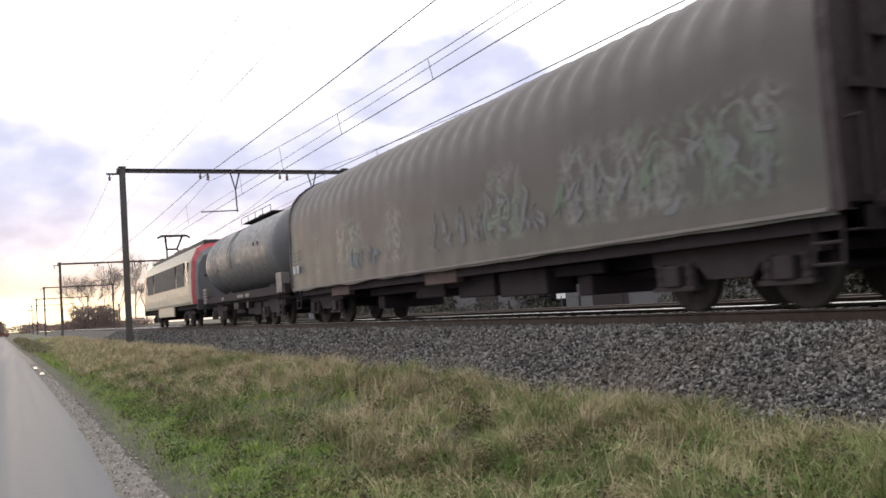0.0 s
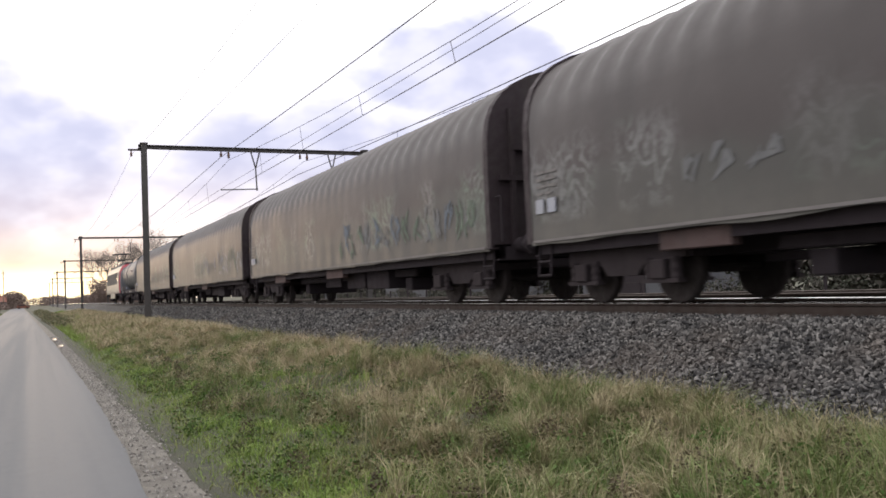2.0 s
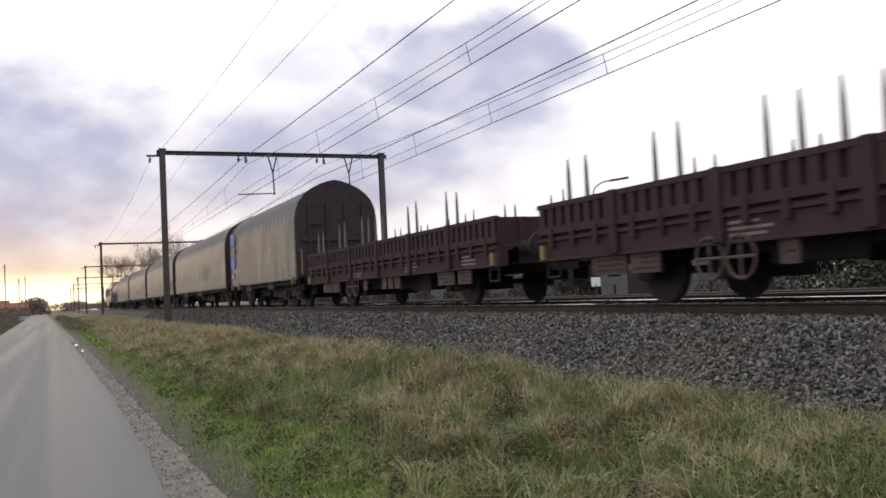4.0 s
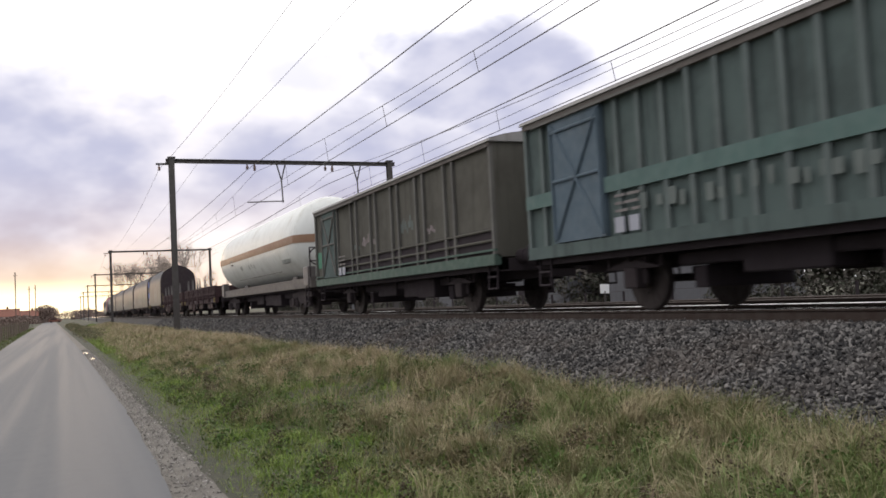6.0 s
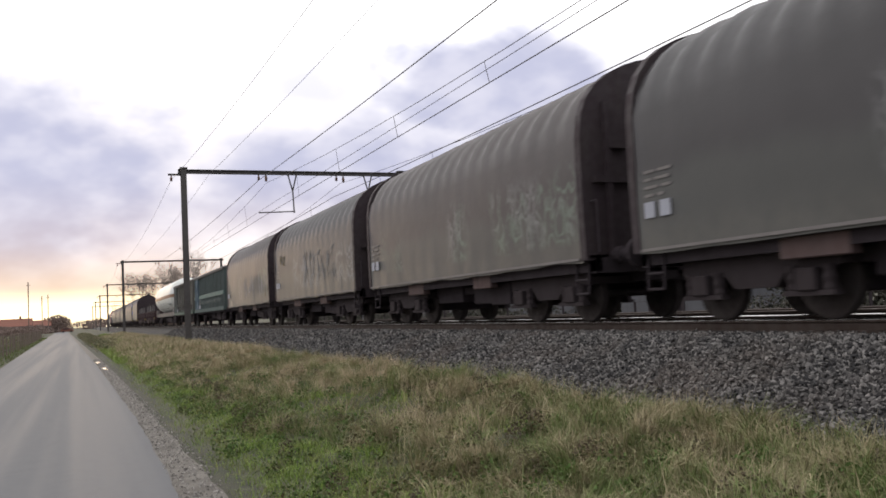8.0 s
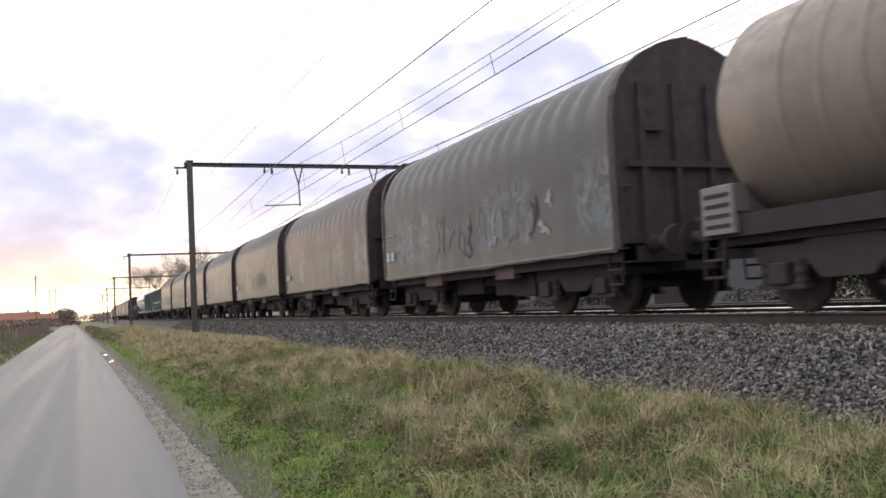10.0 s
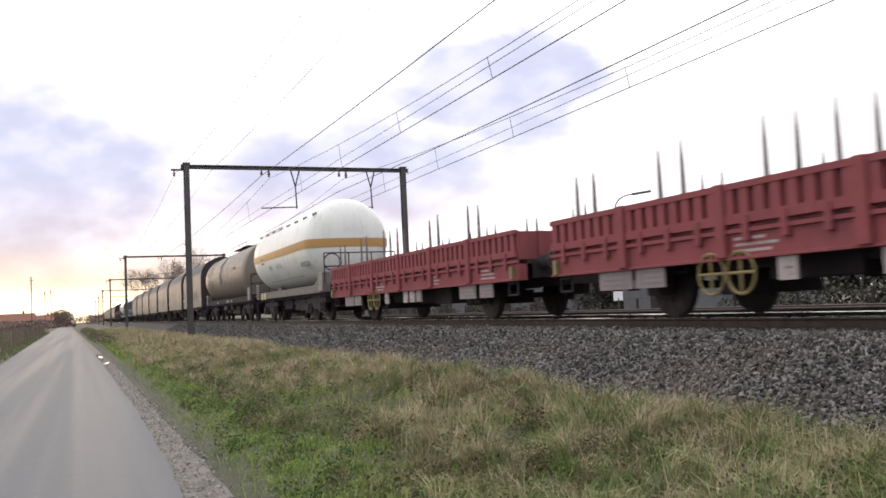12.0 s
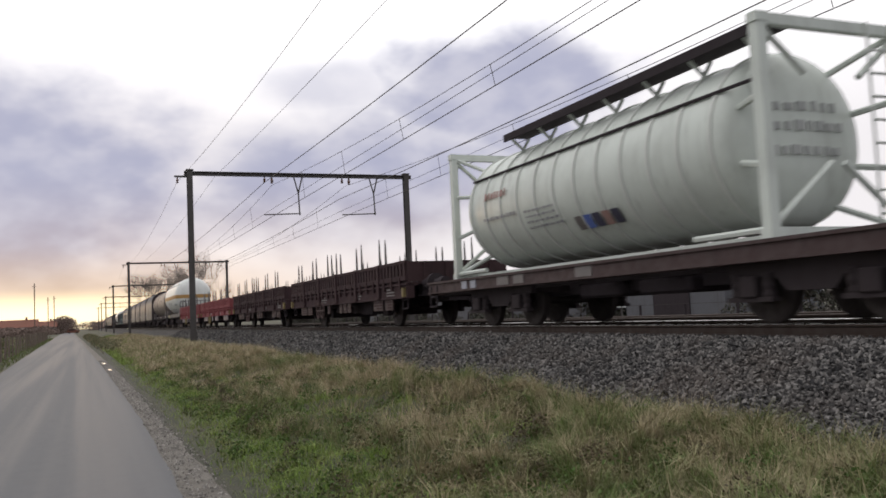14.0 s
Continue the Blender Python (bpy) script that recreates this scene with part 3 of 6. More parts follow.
def make_grass():
    rng = np.random.default_rng(3)
    # tangled straw tufts, each leaning its own way
    n, clumps = 250000, 2100
    cx, cy = rng.uniform(1.9, 5.5, clumps), 2.0 + 30 * rng.uniform(0, 1, clumps) ** 1.5
    share = np.interp(cx, [1.9, 2.4, 2.9, 3.6, 5.5], [0.06, 0.35, 0.8, 1.05, 1.15])
    share = share * np.clip(1.1 + 1.3 * np.sin(cy * 1.05 + 0.9 * cx) * np.sin(cx * 1.9 + 0.35 * cy + 1), 0.12, 1.6)
    # a green hollow in the bank
    share = share * np.where(((cx - 3.75) / 0.55) ** 2 + ((cy - 7.9) / 0.8) ** 2 < 1, 0.12, 1.0)
    k = rng.choice(clumps, n, p=share / share.sum())
    lean = rng.uniform(0, 2 * math.pi, clumps)[k]
    tall = np.where(rng.uniform(0, 1, clumps) < 0.3, rng.uniform(1.1, 1.9, clumps), rng.uniform(0.3, 0.95, clumps))[k]
    width = rng.uniform(0.03, 0.10, clumps)[k]
    x, y = cx[k] + rng.normal(0, 1, n) * width, cy[k] + rng.normal(0, 1, n) * width
    ok = (x > 1.9) & (x < np.interp(y, [3, 5, 8, 11], [5.0, 5.1, 5.25, 5.38]) + 0.30 * np.sin(y * 1.3) + 0.22 * np.sin(y * 3.7) + 0.15 * np.sin(y * 8.1 + 1))
    x, y, lean, tall = x[ok], y[ok], lean[ok], tall[ok]
    ridge = (y + 2.0 * np.sin(x * 2.3) + rng.normal(0, 1.2, len(x)) > 11.0 - 2.6 * (x - 4.0))
    for mask, mt, label in ((ridge, "straw", "pale straw tufts along the bank's crest"), (~ridge, "dry", "tangled half-dry tufted grass on the railway bank")):
        xx, yy, ll, tt = x[mask], y[mask], lean[mask], tall[mask]
        n = len(xx)
        blades("dry_grass", rng, xx, yy, tt * rng.uniform(0.06, 0.30, n), rng.uniform(0.003, 0.009, n), rng.uniform(0.3, 1.7, n), M[mt], label, "grass", ll)
    x, y, s = tufted(rng, 42000, 900, 2.0, 5.6, 28, 110, 0.22)
    x = np.clip(x, 1.6, 5.6)
    n = len(x)
    blades("dry_grass", rng, x, y, s * rng.uniform(0.2, 0.42, n), rng.uniform(0.012, 0.03, n), rng.uniform(0.3, 1.0, n), M["straw"], "tall straw-coloured grass along the distant bank", "grass")
    # small leaves of weeds and tangled stalks in patches
    cs, rs = [], []
    for i in range(520):
        x, y = rng.uniform(1.5, 5.2), 2.2 + 26 * rng.uniform(0, 1) ** 1.5
        cs.append((x, y, float(ground_z(np.array([x]), np.array([y]))[0]) + 0.04))
        q = rng.uniform(0.08, 0.28)
        rs.append((q, q, 0.07 + 0.3 * q))
    leaf_cloud("weeds", None, cs, rs, 70000, 0.016, M["weed"], "low green weeds among the grass", "weeds", 31)
    # dead brown docks, some added as dark shaded gaps; taller tussocks on the crest
    cs, rs = [], []
    for i in range(100):
        x, y = rng.uniform(1.9, 5.0), 2.2 + 22 * rng.uniform(0, 1) ** 1.5
        q = rng.uniform(0.05, 0.15)
        cs.append((x, y, float(ground_z(np.array([x]), np.array([y]))[0]) + 0.10))
        rs.append((q, q, 0.12))
    leaf_cloud("dead_weeds", None, cs, rs, 20000, 0.012, M["dead"], "dark dead weed clumps in the grass", "weeds", 33)
    n, clumps = 24000, 120
    cx, cy = rng.uniform(3.9, 5.2, clumps), 2.5 + 30 * rng.uniform(0, 1, clumps) ** 1.4
    k = rng.integers(0, clumps, n)
    lean = rng.uniform(0, 2 * math.pi, clumps)[k]
    x, y = cx[k] + rng.normal(0, 0.10, n), cy[k] + rng.normal(0, 0.12, n)
    blades("dry_grass", rng, x, y, rng.uniform(0.14, 0.40, n) * rng.uniform(0.6, 1.15, clumps)[k], rng.uniform(0.003, 0.008, n), rng.uniform(0.4, 1.5, n), M["dry"], "taller half-dry tussocks on the crest", "grass", lean)
    # dry seed stalks standing over the tufts
    n, clumps = 5000, 260
    cx, cy = rng.uniform(3.1, 5.2, clumps), 2.6 + 20 * rng.uniform(0, 1, clumps) ** 1.3
    k = rng.integers(0, clumps, n)
    x, y = cx[k] + rng.normal(0, 0.12, n), cy[k] + rng.normal(0, 0.14, n)
    blades("dry_grass", rng, x, y, rng.uniform(0.22, 0.46, n), rng.uniform(0.003, 0.006, n), rng.uniform(0.1, 0.9, n), M["straw"], "dry pale seed stalks over the tufts", "grass", rng.uniform(0, 2 * math.pi, clumps)[k])
    n = 210000
    x, y = rng.uniform(1.2, 5.3, n), 2.0 + 40 * rng.uniform(0, 1, n) ** 1.9
    keep = rng.uniform(0, 1, n) < np.interp(x - np.interp(y, [8, 14, 30], [0.04, 0.14, 0.28]), [1.2, 1.45, 1.6, 2.6, 3.2, 4.4, 5.2], [0.0, 0.35, 1.0, 1.0, 0.6, 0.35, 0.2])
    x, y = x[keep] + road_shift(y[keep]) * np.interp(x[keep], [1, 3], [1, 0]), y[keep]
    # lush by the road and in a few hollows, olive on the bank
    lush = (x + 0.35 * np.sin(y * 0.9) + rng.normal(0, 0.28, len(x)) < 2.42 - 0.012 * np.clip(y - 14, 0, 20)) | (np.sin(y * 1.05 + 0.9 * x + math.pi) * np.sin(x * 1.9 + 0.35 * y + 1) > 0.55) | (((x - 3.75) / 0.6) ** 2 + ((y - 7.9) / 0.9) ** 2 + rng.normal(0, 0.2, len(x)) < 1)
    for mask, mt, label in ((lush, "lush", "short lush green grass beside the road"), (~lush, "green", "short olive grass on the railway bank")):
        xx, yy = x[mask], y[mask]
        n = len(xx)
        blades("green_grass", rng, xx, yy, rng.uniform(0.04, 0.17, n) * (1 + 0.5 * np.sin(xx * 7 + 2 * np.sin(yy * 3)) * np.sin(yy * 6.1)), rng.uniform(0.004, 0.010, n), rng.uniform(0.4, 1.7, n), M[mt], label, "grass")
    n = 24000
    x, y = rng.uniform(1.7, 3.4, n), rng.uniform(36, 130, n)
    x = x + road_shift(y) * np.interp(x, [1, 3], [1, 0])
    blades("green_grass", rng, x, y, rng.uniform(0.1, 0.22, n), rng.uniform(0.02, 0.045, n), rng.uniform(0.3, 1.2, n), M["lush"], "short green grass along the distant verge", "grass")
    n = 22000
    y = rng.uniform(30, 160, n)
    x = rng.uniform(-8.5, -2.45, n) + road_shift(y)
    blades("green_grass", rng, x, y, rng.uniform(0.08, 0.25, n), rng.uniform(0.02, 0.05, n), rng.uniform(0.3, 1.2, n), M["green"], "green verge grass below the wooden fence", "grass")


def near_grass():
    rng = np.random.default_rng(41)
    n = 60000
    y = rng.uniform(-9, 30, n)
    x = np.where(rng.uniform(0, 1, n) < 0.5, rng.uniform(-6.5, -2.4, n), rng.uniform(1.5, 5.4, n))
    ok = (x < 0) | (y < 2.4)
    x, y = x[ok], y[ok]
    n = len(x)
    blades("green_grass", rng, x, y, rng.uniform(0.05, 0.18, n), rng.uniform(0.006, 0.014, n), rng.uniform(0.4, 1.6, n), M["green"], "short olive grass beside the road", "grass")


def verge_gravel():
    """Small pale stones pressed into the mud by the asphalt."""
    rng = np.random.default_rng(23)
    shapes = stone_shapes(4)
    V, F, base = [], [], 0
    for v, f in shapes:
        n = 1500
        y = -8 + 51 * rng.uniform(0, 1, n) ** 1.3
        x = np.interp(y, [7, 11, 15, 25, 41], [0.84, 0.96, 1.04, 1.09, 1.15]) + np.interp(y, [7, 11, 20], [0.48, 0.42, 0.38]) * rng.beta(1.2, 1.5, n) + road_shift(y)
        r = rng.uniform(0.006, 0.02, n)
        p = np.einsum("nij,vj->nvi", turns(rng, n), v) * r[:, None, None] + np.stack([x, y, -0.008 + 0 * x], 1)[:, None, :]
        V.append(p.reshape(-1, 3))
        F.append((f[None] + (np.arange(n) * len(v))[:, None, None]).reshape(-1, 3) + base)
        base += n * len(v)
    tagged(numpy_mesh("verge_stones", np.concatenate(V), np.concatenate(F), M["pebble"]), "small stones in the muddy verge", "gravel", kind="stuff")


def make_tracks():
    for cx, label in ((TRACK, "near"), (TRACK_FAR, "far")):
        track = thing("railway_track", "steel railway track with polished rail heads on concrete sleepers", "railway track", "two tracks", "structure")
        for x in (cx - 0.752, cx + 0.752):
            rings = [[(x + a, y, RAIL + b) for a, b in ((-0.07, -0.17), (0.07, -0.17), (0.07, -0.155), (0.012, -0.13), (0.012, -0.05), (0.035, -0.035), (0.035, -0.012), (-0.035, -0.012),
                                                       (-0.035, -0.035), (-0.012, -0.05), (-0.012, -0.13), (-0.07, -0.155))] for y in (-420, 900)]
            rail = part("rail", loft(bmesh.new(), rings), M["railside"], track, "rusty steel rail")
            # Tops lean to the road side: the sky glint is built into the shape.
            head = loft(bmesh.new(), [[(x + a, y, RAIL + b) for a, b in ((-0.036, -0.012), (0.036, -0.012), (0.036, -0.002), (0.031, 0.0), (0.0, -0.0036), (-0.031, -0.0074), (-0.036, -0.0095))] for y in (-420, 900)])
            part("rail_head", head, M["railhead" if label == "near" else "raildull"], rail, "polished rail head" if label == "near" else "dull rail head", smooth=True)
        first = None
        for i in range(110):
            y = -4 + 0.6 * i
            if first is None:
                rings = [[(sx * 1.28, a, z) for a, z in ((-0.13, 0.87), (0.13, 0.87), (0.10, 0.995), (-0.10, 0.995))] for sx in (-1, 1)]
                first = part("sleeper", loft(bmesh.new(), rings), M["sleeper"], track, "concrete sleeper")
                mesh_ob = first
                first.matrix_basis = pose(cx, y, 0)
            else:
                again(mesh_ob, track, pose(cx, y, 0))


# ---- overhead line ----
def portal(y):
    p = thing("overhead_line_portal", "dark steel portal carrying the overhead wires across both tracks", "portal", "line of portals")
    for x, base in ((4.7, 0.35), (15.6, 0.1)):
        bm = boxes((x - 0.13, x + 0.13, y - 0.13, y - 0.115, base, 8.72), (x - 0.13, x + 0.13, y + 0.115, y + 0.13, base, 8.72), (x - 0.01, x + 0.01, y - 0.115, y + 0.115, base, 8.72))
        pole = part("pole", bm, M["steel"], p, "upright steel pole")
        part("footing", boxes((x - 0.3, x + 0.3, y - 0.3, y + 0.3, base - 0.4, base + 0.12), bevel=0.03), M["sleeper"], pole, "concrete footing")
        part("pole_cap", boxes((x - 0.17, x + 0.17, y - 0.17, y + 0.17, 8.72, 8.78)), M["steel"], pole)
    bm = boxes((4.45, 15.9, y - 0.1, y + 0.1, 8.50, 8.53), (4.45, 15.9, y - 0.1, y + 0.1, 8.66, 8.69), (4.45, 15.9, y - 0.012, y + 0.012, 8.53, 8.66))
    part("beam", bm, M["steel"], p, "horizontal steel beam")
    part("outrigger", boxes((4.0, 4.6, y - 0.05, y + 0.05, 8.40, 8.48)), M["steel"], p)
    part("insulator", lathe(bmesh.new(), [(8.12, 0.03), (8.16, 0.07), (8.2, 0.04), (8.25, 0.07), (8.3, 0.04), (8.4, 0.03)], "z", 10, (4.14, y, 0)), M["insul"], p)
    for x, tip in ((8.24, 1), (12.16, 1)):
        part("insulator", lathe(bmesh.new(), [(8.22, 0.03), (8.26, 0.08), (8.3, 0.04), (8.34, 0.08), (8.4, 0.04), (8.5, 0.03)], "z", 10, (x, y, 0)), M["insul"], p)
        part("insulator", lathe(bmesh.new(), [(8.16, 0.03), (8.2, 0.08), (8.24, 0.04), (8.28, 0.08), (8.5, 0.03)], "z", 10, (x + 0.36, y, 0)), M["insul"], p)
        br = part("drop_bracket", rods([((x + 1.45, y, 8.5), (x + 1.66, y, 7.7)), ((x + 1.87, y, 8.5), (x + 1.66, y, 7.7)), ((x + 1.66, y, 7.75), (x + 1.7, y, 6.6))], 0.035), M["steel"], p, "V-shaped drop bracket")
        part("registration_arm", rods([((x + 1.75, y, 6.68), (x - 0.05, y, 6.62))], 0.03), M["steel"], br, "thin registration arm")


def wire(name, x, pts, r, label):
    """A hanging wire; pts are heights at the portals and at mid-span."""
    hi, mid = pts
    cu = bpy.data.curves.new(name, "CURVE")
    cu.dimensions, cu.bevel_depth, cu.bevel_resolution = "3D", r, 1
    sp = cu.splines.new("POLY")
    spans = [(-19.6, 41.93), (41.93, 103.7), (103.7, 161.0), (161.0, 218.5), (218.5, 276.0), (276.0, 333.5)]
    co = []
    for a, b in spans:
        for i in range(12):
            u = i / 12
            co.append((x, a + (b - a) * u, mid + (hi - mid) * (2 * u - 1) ** 2))
    sp.points.add(len(co) - 1)
    for q, c in zip(sp.points, co):
        q.co = (*c, 1)
    cu.materials.append(M["wire"])
    return tagged(new(name, cu), label, "wire", "overhead wires")


def make_wires():
    wire("feeder_wire", 4.14, (8.2, 7.35), 0.007, "dark thin feeder wire on the pole outriggers")
    wire("feeder_wire", 5.9, (8.5, 8.0), 0.007, "dark thin feeder wire over the bank")
    wire("messenger_wire", 8.24, (8.22, 7.92), 0.015, "thick dark supporting cable over the near track")
    wire("messenger_wire", 12.0, (7.42, 7.10), 0.015, "thick dark supporting cable over the far track")
    for x in (8.62, 12.35):
        carrier = wire("messenger_wire", x, (8.1, 7.02), 0.009, "dark messenger wire above the contact wire")
        wire("contact_wire", x + 0.1, (6.62, 6.58), 0.012, "dark contact wire over the track")
        wire("auxiliary_wire", x + 0.02, (6.95, 6.86), 0.008, "dark auxiliary wire above the contact wire")
        rows = []
        for a, b in ((-19.6, 41.93), (41.93, 103.7)):
            for i in range(1, 10):
                u = i / 10
                top = 7.02 + (8.1 - 7.02) * (2 * u - 1) ** 2
                rows.append(((x, a + (b - a) * u, top), (x + 0.1, a + (b - a) * u, 6.6)))
        for a, b in rows:
            part("dropper", rods([(a, b)], 0.008, 4), M["wire"], carrier, "thin dropper wire")


# ---- running gear ----
def wheelset_mesh():
    bm = bmesh.new()
    for s in (-1, 1):
        x = s * 0.75
        lathe(bm, [(x - 0.07, 0.28), (x - 0.065, 0.43), (x - 0.055, 0.46), (x + 0.055, 0.46), (x + 0.065, 0.43), (x + 0.07, 0.28)], "x", 26)
        lathe(bm, [(s * 0.82, 0.13), (s * 0.84, 0.13)], "x", 10)
        for i in range(4):
            a = math.pi / 2 * i
            lathe(bm, [(x - 0.085, 0.03), (x + 0.085, 0.03)], "x", 6, (0, 0.2 * math.cos(a), 0.2 * math.sin(a)))
    lathe(bm, [(-1.05, 0.06), (1.05, 0.06)], "x", 10)
    return bm


class Kit:
    """Meshes shared by all wagons: wheels, bogies, buffers."""
    wheel = None
    bogie_frame = None
    buffer = None


def wheelset(parent, y, z=0.46):
    if Kit.wheel is None:
        Kit.wheel = part("wheelset", wheelset_mesh(), M["tyre"], parent, "worn steel wheels on an axle")
        ob = Kit.wheel
    else:
        ob = again(Kit.wheel, parent)
    ob.matrix_parent_inverse = Matrix.Translation((0, y, z))
    ob.matrix_basis = Matrix()
    return ob


def bogie(wagon, y):
    if Kit.bogie_frame is None:
        bm = bmesh.new()
        for s in (-1, 1):
            x0, x1 = sorted((s * 0.93, s * 1.06))
            prof = [(-1.35, 0.62), (-1.35, 0.80), (-0.6, 0.80), (-0.35, 0.92), (0.35, 0.92), (0.6, 0.80), (1.35, 0.80), (1.35, 0.62), (1.15, 0.60), (0.5, 0.56), (0.35, 0.40), (-0.35, 0.40), (-0.5, 0.56), (-1.15, 0.60)]
            loft(bm, [[(x, a, b) for a, b in prof] for x in (x0, x1)])
            for yy in (-0.9, 0.9):
                a0, a1 = sorted((s * 0.98, s * 1.18))
                box(bm, a0, a1, yy - 0.15, yy + 0.15, 0.33, 0.60, 0.02)
                for dy in (-0.27, 0.27):
                    lathe(bm, [(0.33, 0.075), (0.36, 0.085), (0.42, 0.07), (0.48, 0.085), (0.54, 0.07), (0.60, 0.085), (0.63, 0.08)], "z", 8, (s * 1.06, yy + dy, 0))
                b0, b1 = sorted((s * 1.0, s * 1.14))
                box(bm, b0, b1, yy - 0.38, yy + 0.38, 0.28, 0.34)
        box(bm, -0.95, 0.95, -0.22, 0.22, 0.5, 0.85)
        box(bm, -1.0, 1.0, -1.4, -1.3, 0.62, 0.74)
        box(bm, -1.0, 1.0, 1.3, 1.4, 0.62, 0.74)
        ob = part("bogie", bm, M["bogie"], wagon, "dark grimy two-axle bogie")
        Kit.bogie_frame = ob
    else:
        ob = again(Kit.bogie_frame, wagon)
    ob.matrix_basis = pose(0, y, 0)
    wheelset(ob, -0.9)
    wheelset(ob, 0.9)


def axle_guards(wagon, y):
    """Springs, axle boxes and wheelset of a two-axle wagon."""
    for s in (-1, 1):
        bm = bmesh.new()
        box(bm, *sorted((s * 0.96, s * 1.14)), -0.16, 0.16, 0.33, 0.64, 0.02)
        for i in range(5):
            l = 0.62 - 0.1 * i
            box(bm, *sorted((s * 1.0, s * 1.1)), -l, l, 0.62 + 0.022 * i, 0.645 + 0.022 * i)
        for yy in (-0.62, 0.62):
            rod(bm, (s * 1.05, yy, 0.63), (s * 1.05, yy * 1.12, 0.95), 0.025)
        for yy in (-0.2, 0.2):
            box(bm, *sorted((s * 0.98, s * 1.02)), yy - 0.05, yy + 0.05, 0.4, 1.0)
        g = part("suspension", bm, M["bogie"], wagon, "leaf spring and axle box")
        g.matrix_basis = pose(0, y, 0)
    wheelset(wagon, y)


def buffers(wagon, L):
    for s in (-1, 1):
        for x in (-0.875, 0.875):
            if Kit.buffer is None:
                Kit.buffer = part("buffer", lathe(bmesh.new(), [(-0.62, 0.13), (-0.4, 0.13), (-0.38, 0.09), (-0.06, 0.09), (-0.05, 0.24), (0.0, 0.225)], "y", 14), M["under"], wagon, "round steel buffer")
                ob = Kit.buffer
            else:
                ob = again(Kit.buffer, wagon)
            ob.matrix_basis = pose(x, s * L / 2, 1.05, 0, 0, 0 if s > 0 else 180)
        part("coupling_hook", boxes((-0.05, 0.05, s * (L / 2 - 0.35) - 0.2, s * (L / 2 - 0.35) + 0.2, 0.93, 1.05)), M["under"], wagon)


def underframe(wagon, L, material, z0=0.80, z1=1.02, w=1.28, gear=True):
    h = L / 2 - 0.6
    bm = boxes((-w, -w + 0.12, -h, h, z0, z1), (w - 0.12, w, -h, h, z0, z1), (-0.28, 0.28, -h, h, z0 - 0.16, z1), (-w, w, -h, -h + 0.18, z0 - 0.02, z1), (-w, w, h - 0.18, h, z0 - 0.02, z1))
    y = -h + 1.4
    while y < h - 0.5:
        box(bm, -w + 0.12, w - 0.12, y - 0.05, y + 0.05, z0 + 0.03, z1 - 0.01)
        y += 1.6
    part("underframe", bm, material, wagon, "grimy steel underframe")
    if gear:
        for name, dims in (("air_reservoir", (-0.95, -0.3, -1.6, -0.2, 0.40, 0.84)), ("brake_cylinder", (-0.9, -0.35, 0.5, 1.9, 0.46, 0.84)), ("equipment_case", (0.25, 0.9, -1.0, 1.5, 0.44, 0.84)),
                           ("brake_rod", (-0.1, 0.1, -h * 0.6, h * 0.6, 0.5, 0.62)), ("truss_bar", (-0.85, -0.75, -h * 0.5, h * 0.5, 0.62, 0.80)), ("truss_bar", (0.75, 0.85, -h * 0.5, h * 0.5, 0.62, 0.80)), ("brake_beam", (-0.8, 0.8, h * 0.42, h * 0.46, 0.3, 0.6)), ("brake_beam", (-0.8, 0.8, -h * 0.46, -h * 0.42, 0.3, 0.6)), ("battery_box", (-1.0, -0.4, -h * 0.36, -h * 0.2, 0.36, 0.8))):
            part(name, boxes(dims, bevel=0.02), M["under"], wagon)


def steps(wagon, L, material):
    for s in (-1, 1):
        for y in (-L / 2 + 0.95, L / 2 - 0.95):
            part("step", rods([((s * 1.3, y - 0.18, 0.95), (s * 1.33, y - 0.18, 0.45)), ((s * 1.3, y + 0.18, 0.95), (s * 1.33, y + 0.18, 0.45)), ((s * 1.33, y - 0.18, 0.46), (s * 1.33, y + 0.18, 0.46)), ((s * 1.33, y - 0.18, 0.68), (s * 1.33, y + 0.18, 0.68))], 0.02), material, wagon, "metal foot step")


def data_plates(wagon, y, z, x=-1.44, rows=4, material="dullplate", squares=True):
    """Unreadable data lines as plain bars, with two white label holders below."""
    for i in range(rows):
        for a, w in (((0.0, 0.24), (0.30, 0.30)), ((0.0, 0.16), (0.22, 0.34)), ((0.0, 0.30), (0.38, 0.20)), ((0.0, 0.2), (0.28, 0.14)))[i % 4]:
            part("data_line", boxes((x - 0.004, x, y - a - w, y - a, z + 0.11 * (rows - i), z + 0.11 * (rows - i) + 0.04)), M[material], wagon, "faded line of data lettering")
    if squares:
        for dy in (0.0, 0.34):
            part("label_holder", boxes((x - 0.02, x, y - 0.22 - dy, y - dy, z - 0.18, z + 0.04)), M["plate"], wagon, "white paper label holder")


# ---- wagons; each stands at the track's middle on the rail heads, its front towards +Y ----
def tarp_profile(bulge=0.0):
    """Half outline of the hood, from the hem to the ridge."""
    pts = [(1.42, 0.95), (1.43, 1.6), (1.43, 2.3), (1.42, 2.9), (1.37, 3.25), (1.26, 3.52), (1.07, 3.76), (0.82, 3.95), (0.52, 4.10), (0.25, 4.19), (0.0, 4.24)]
    return [(x + bulge * (1 if x > 1 else 0.6), z + bulge * (0.5 if z > 3 else 0)) for x, z in pts]


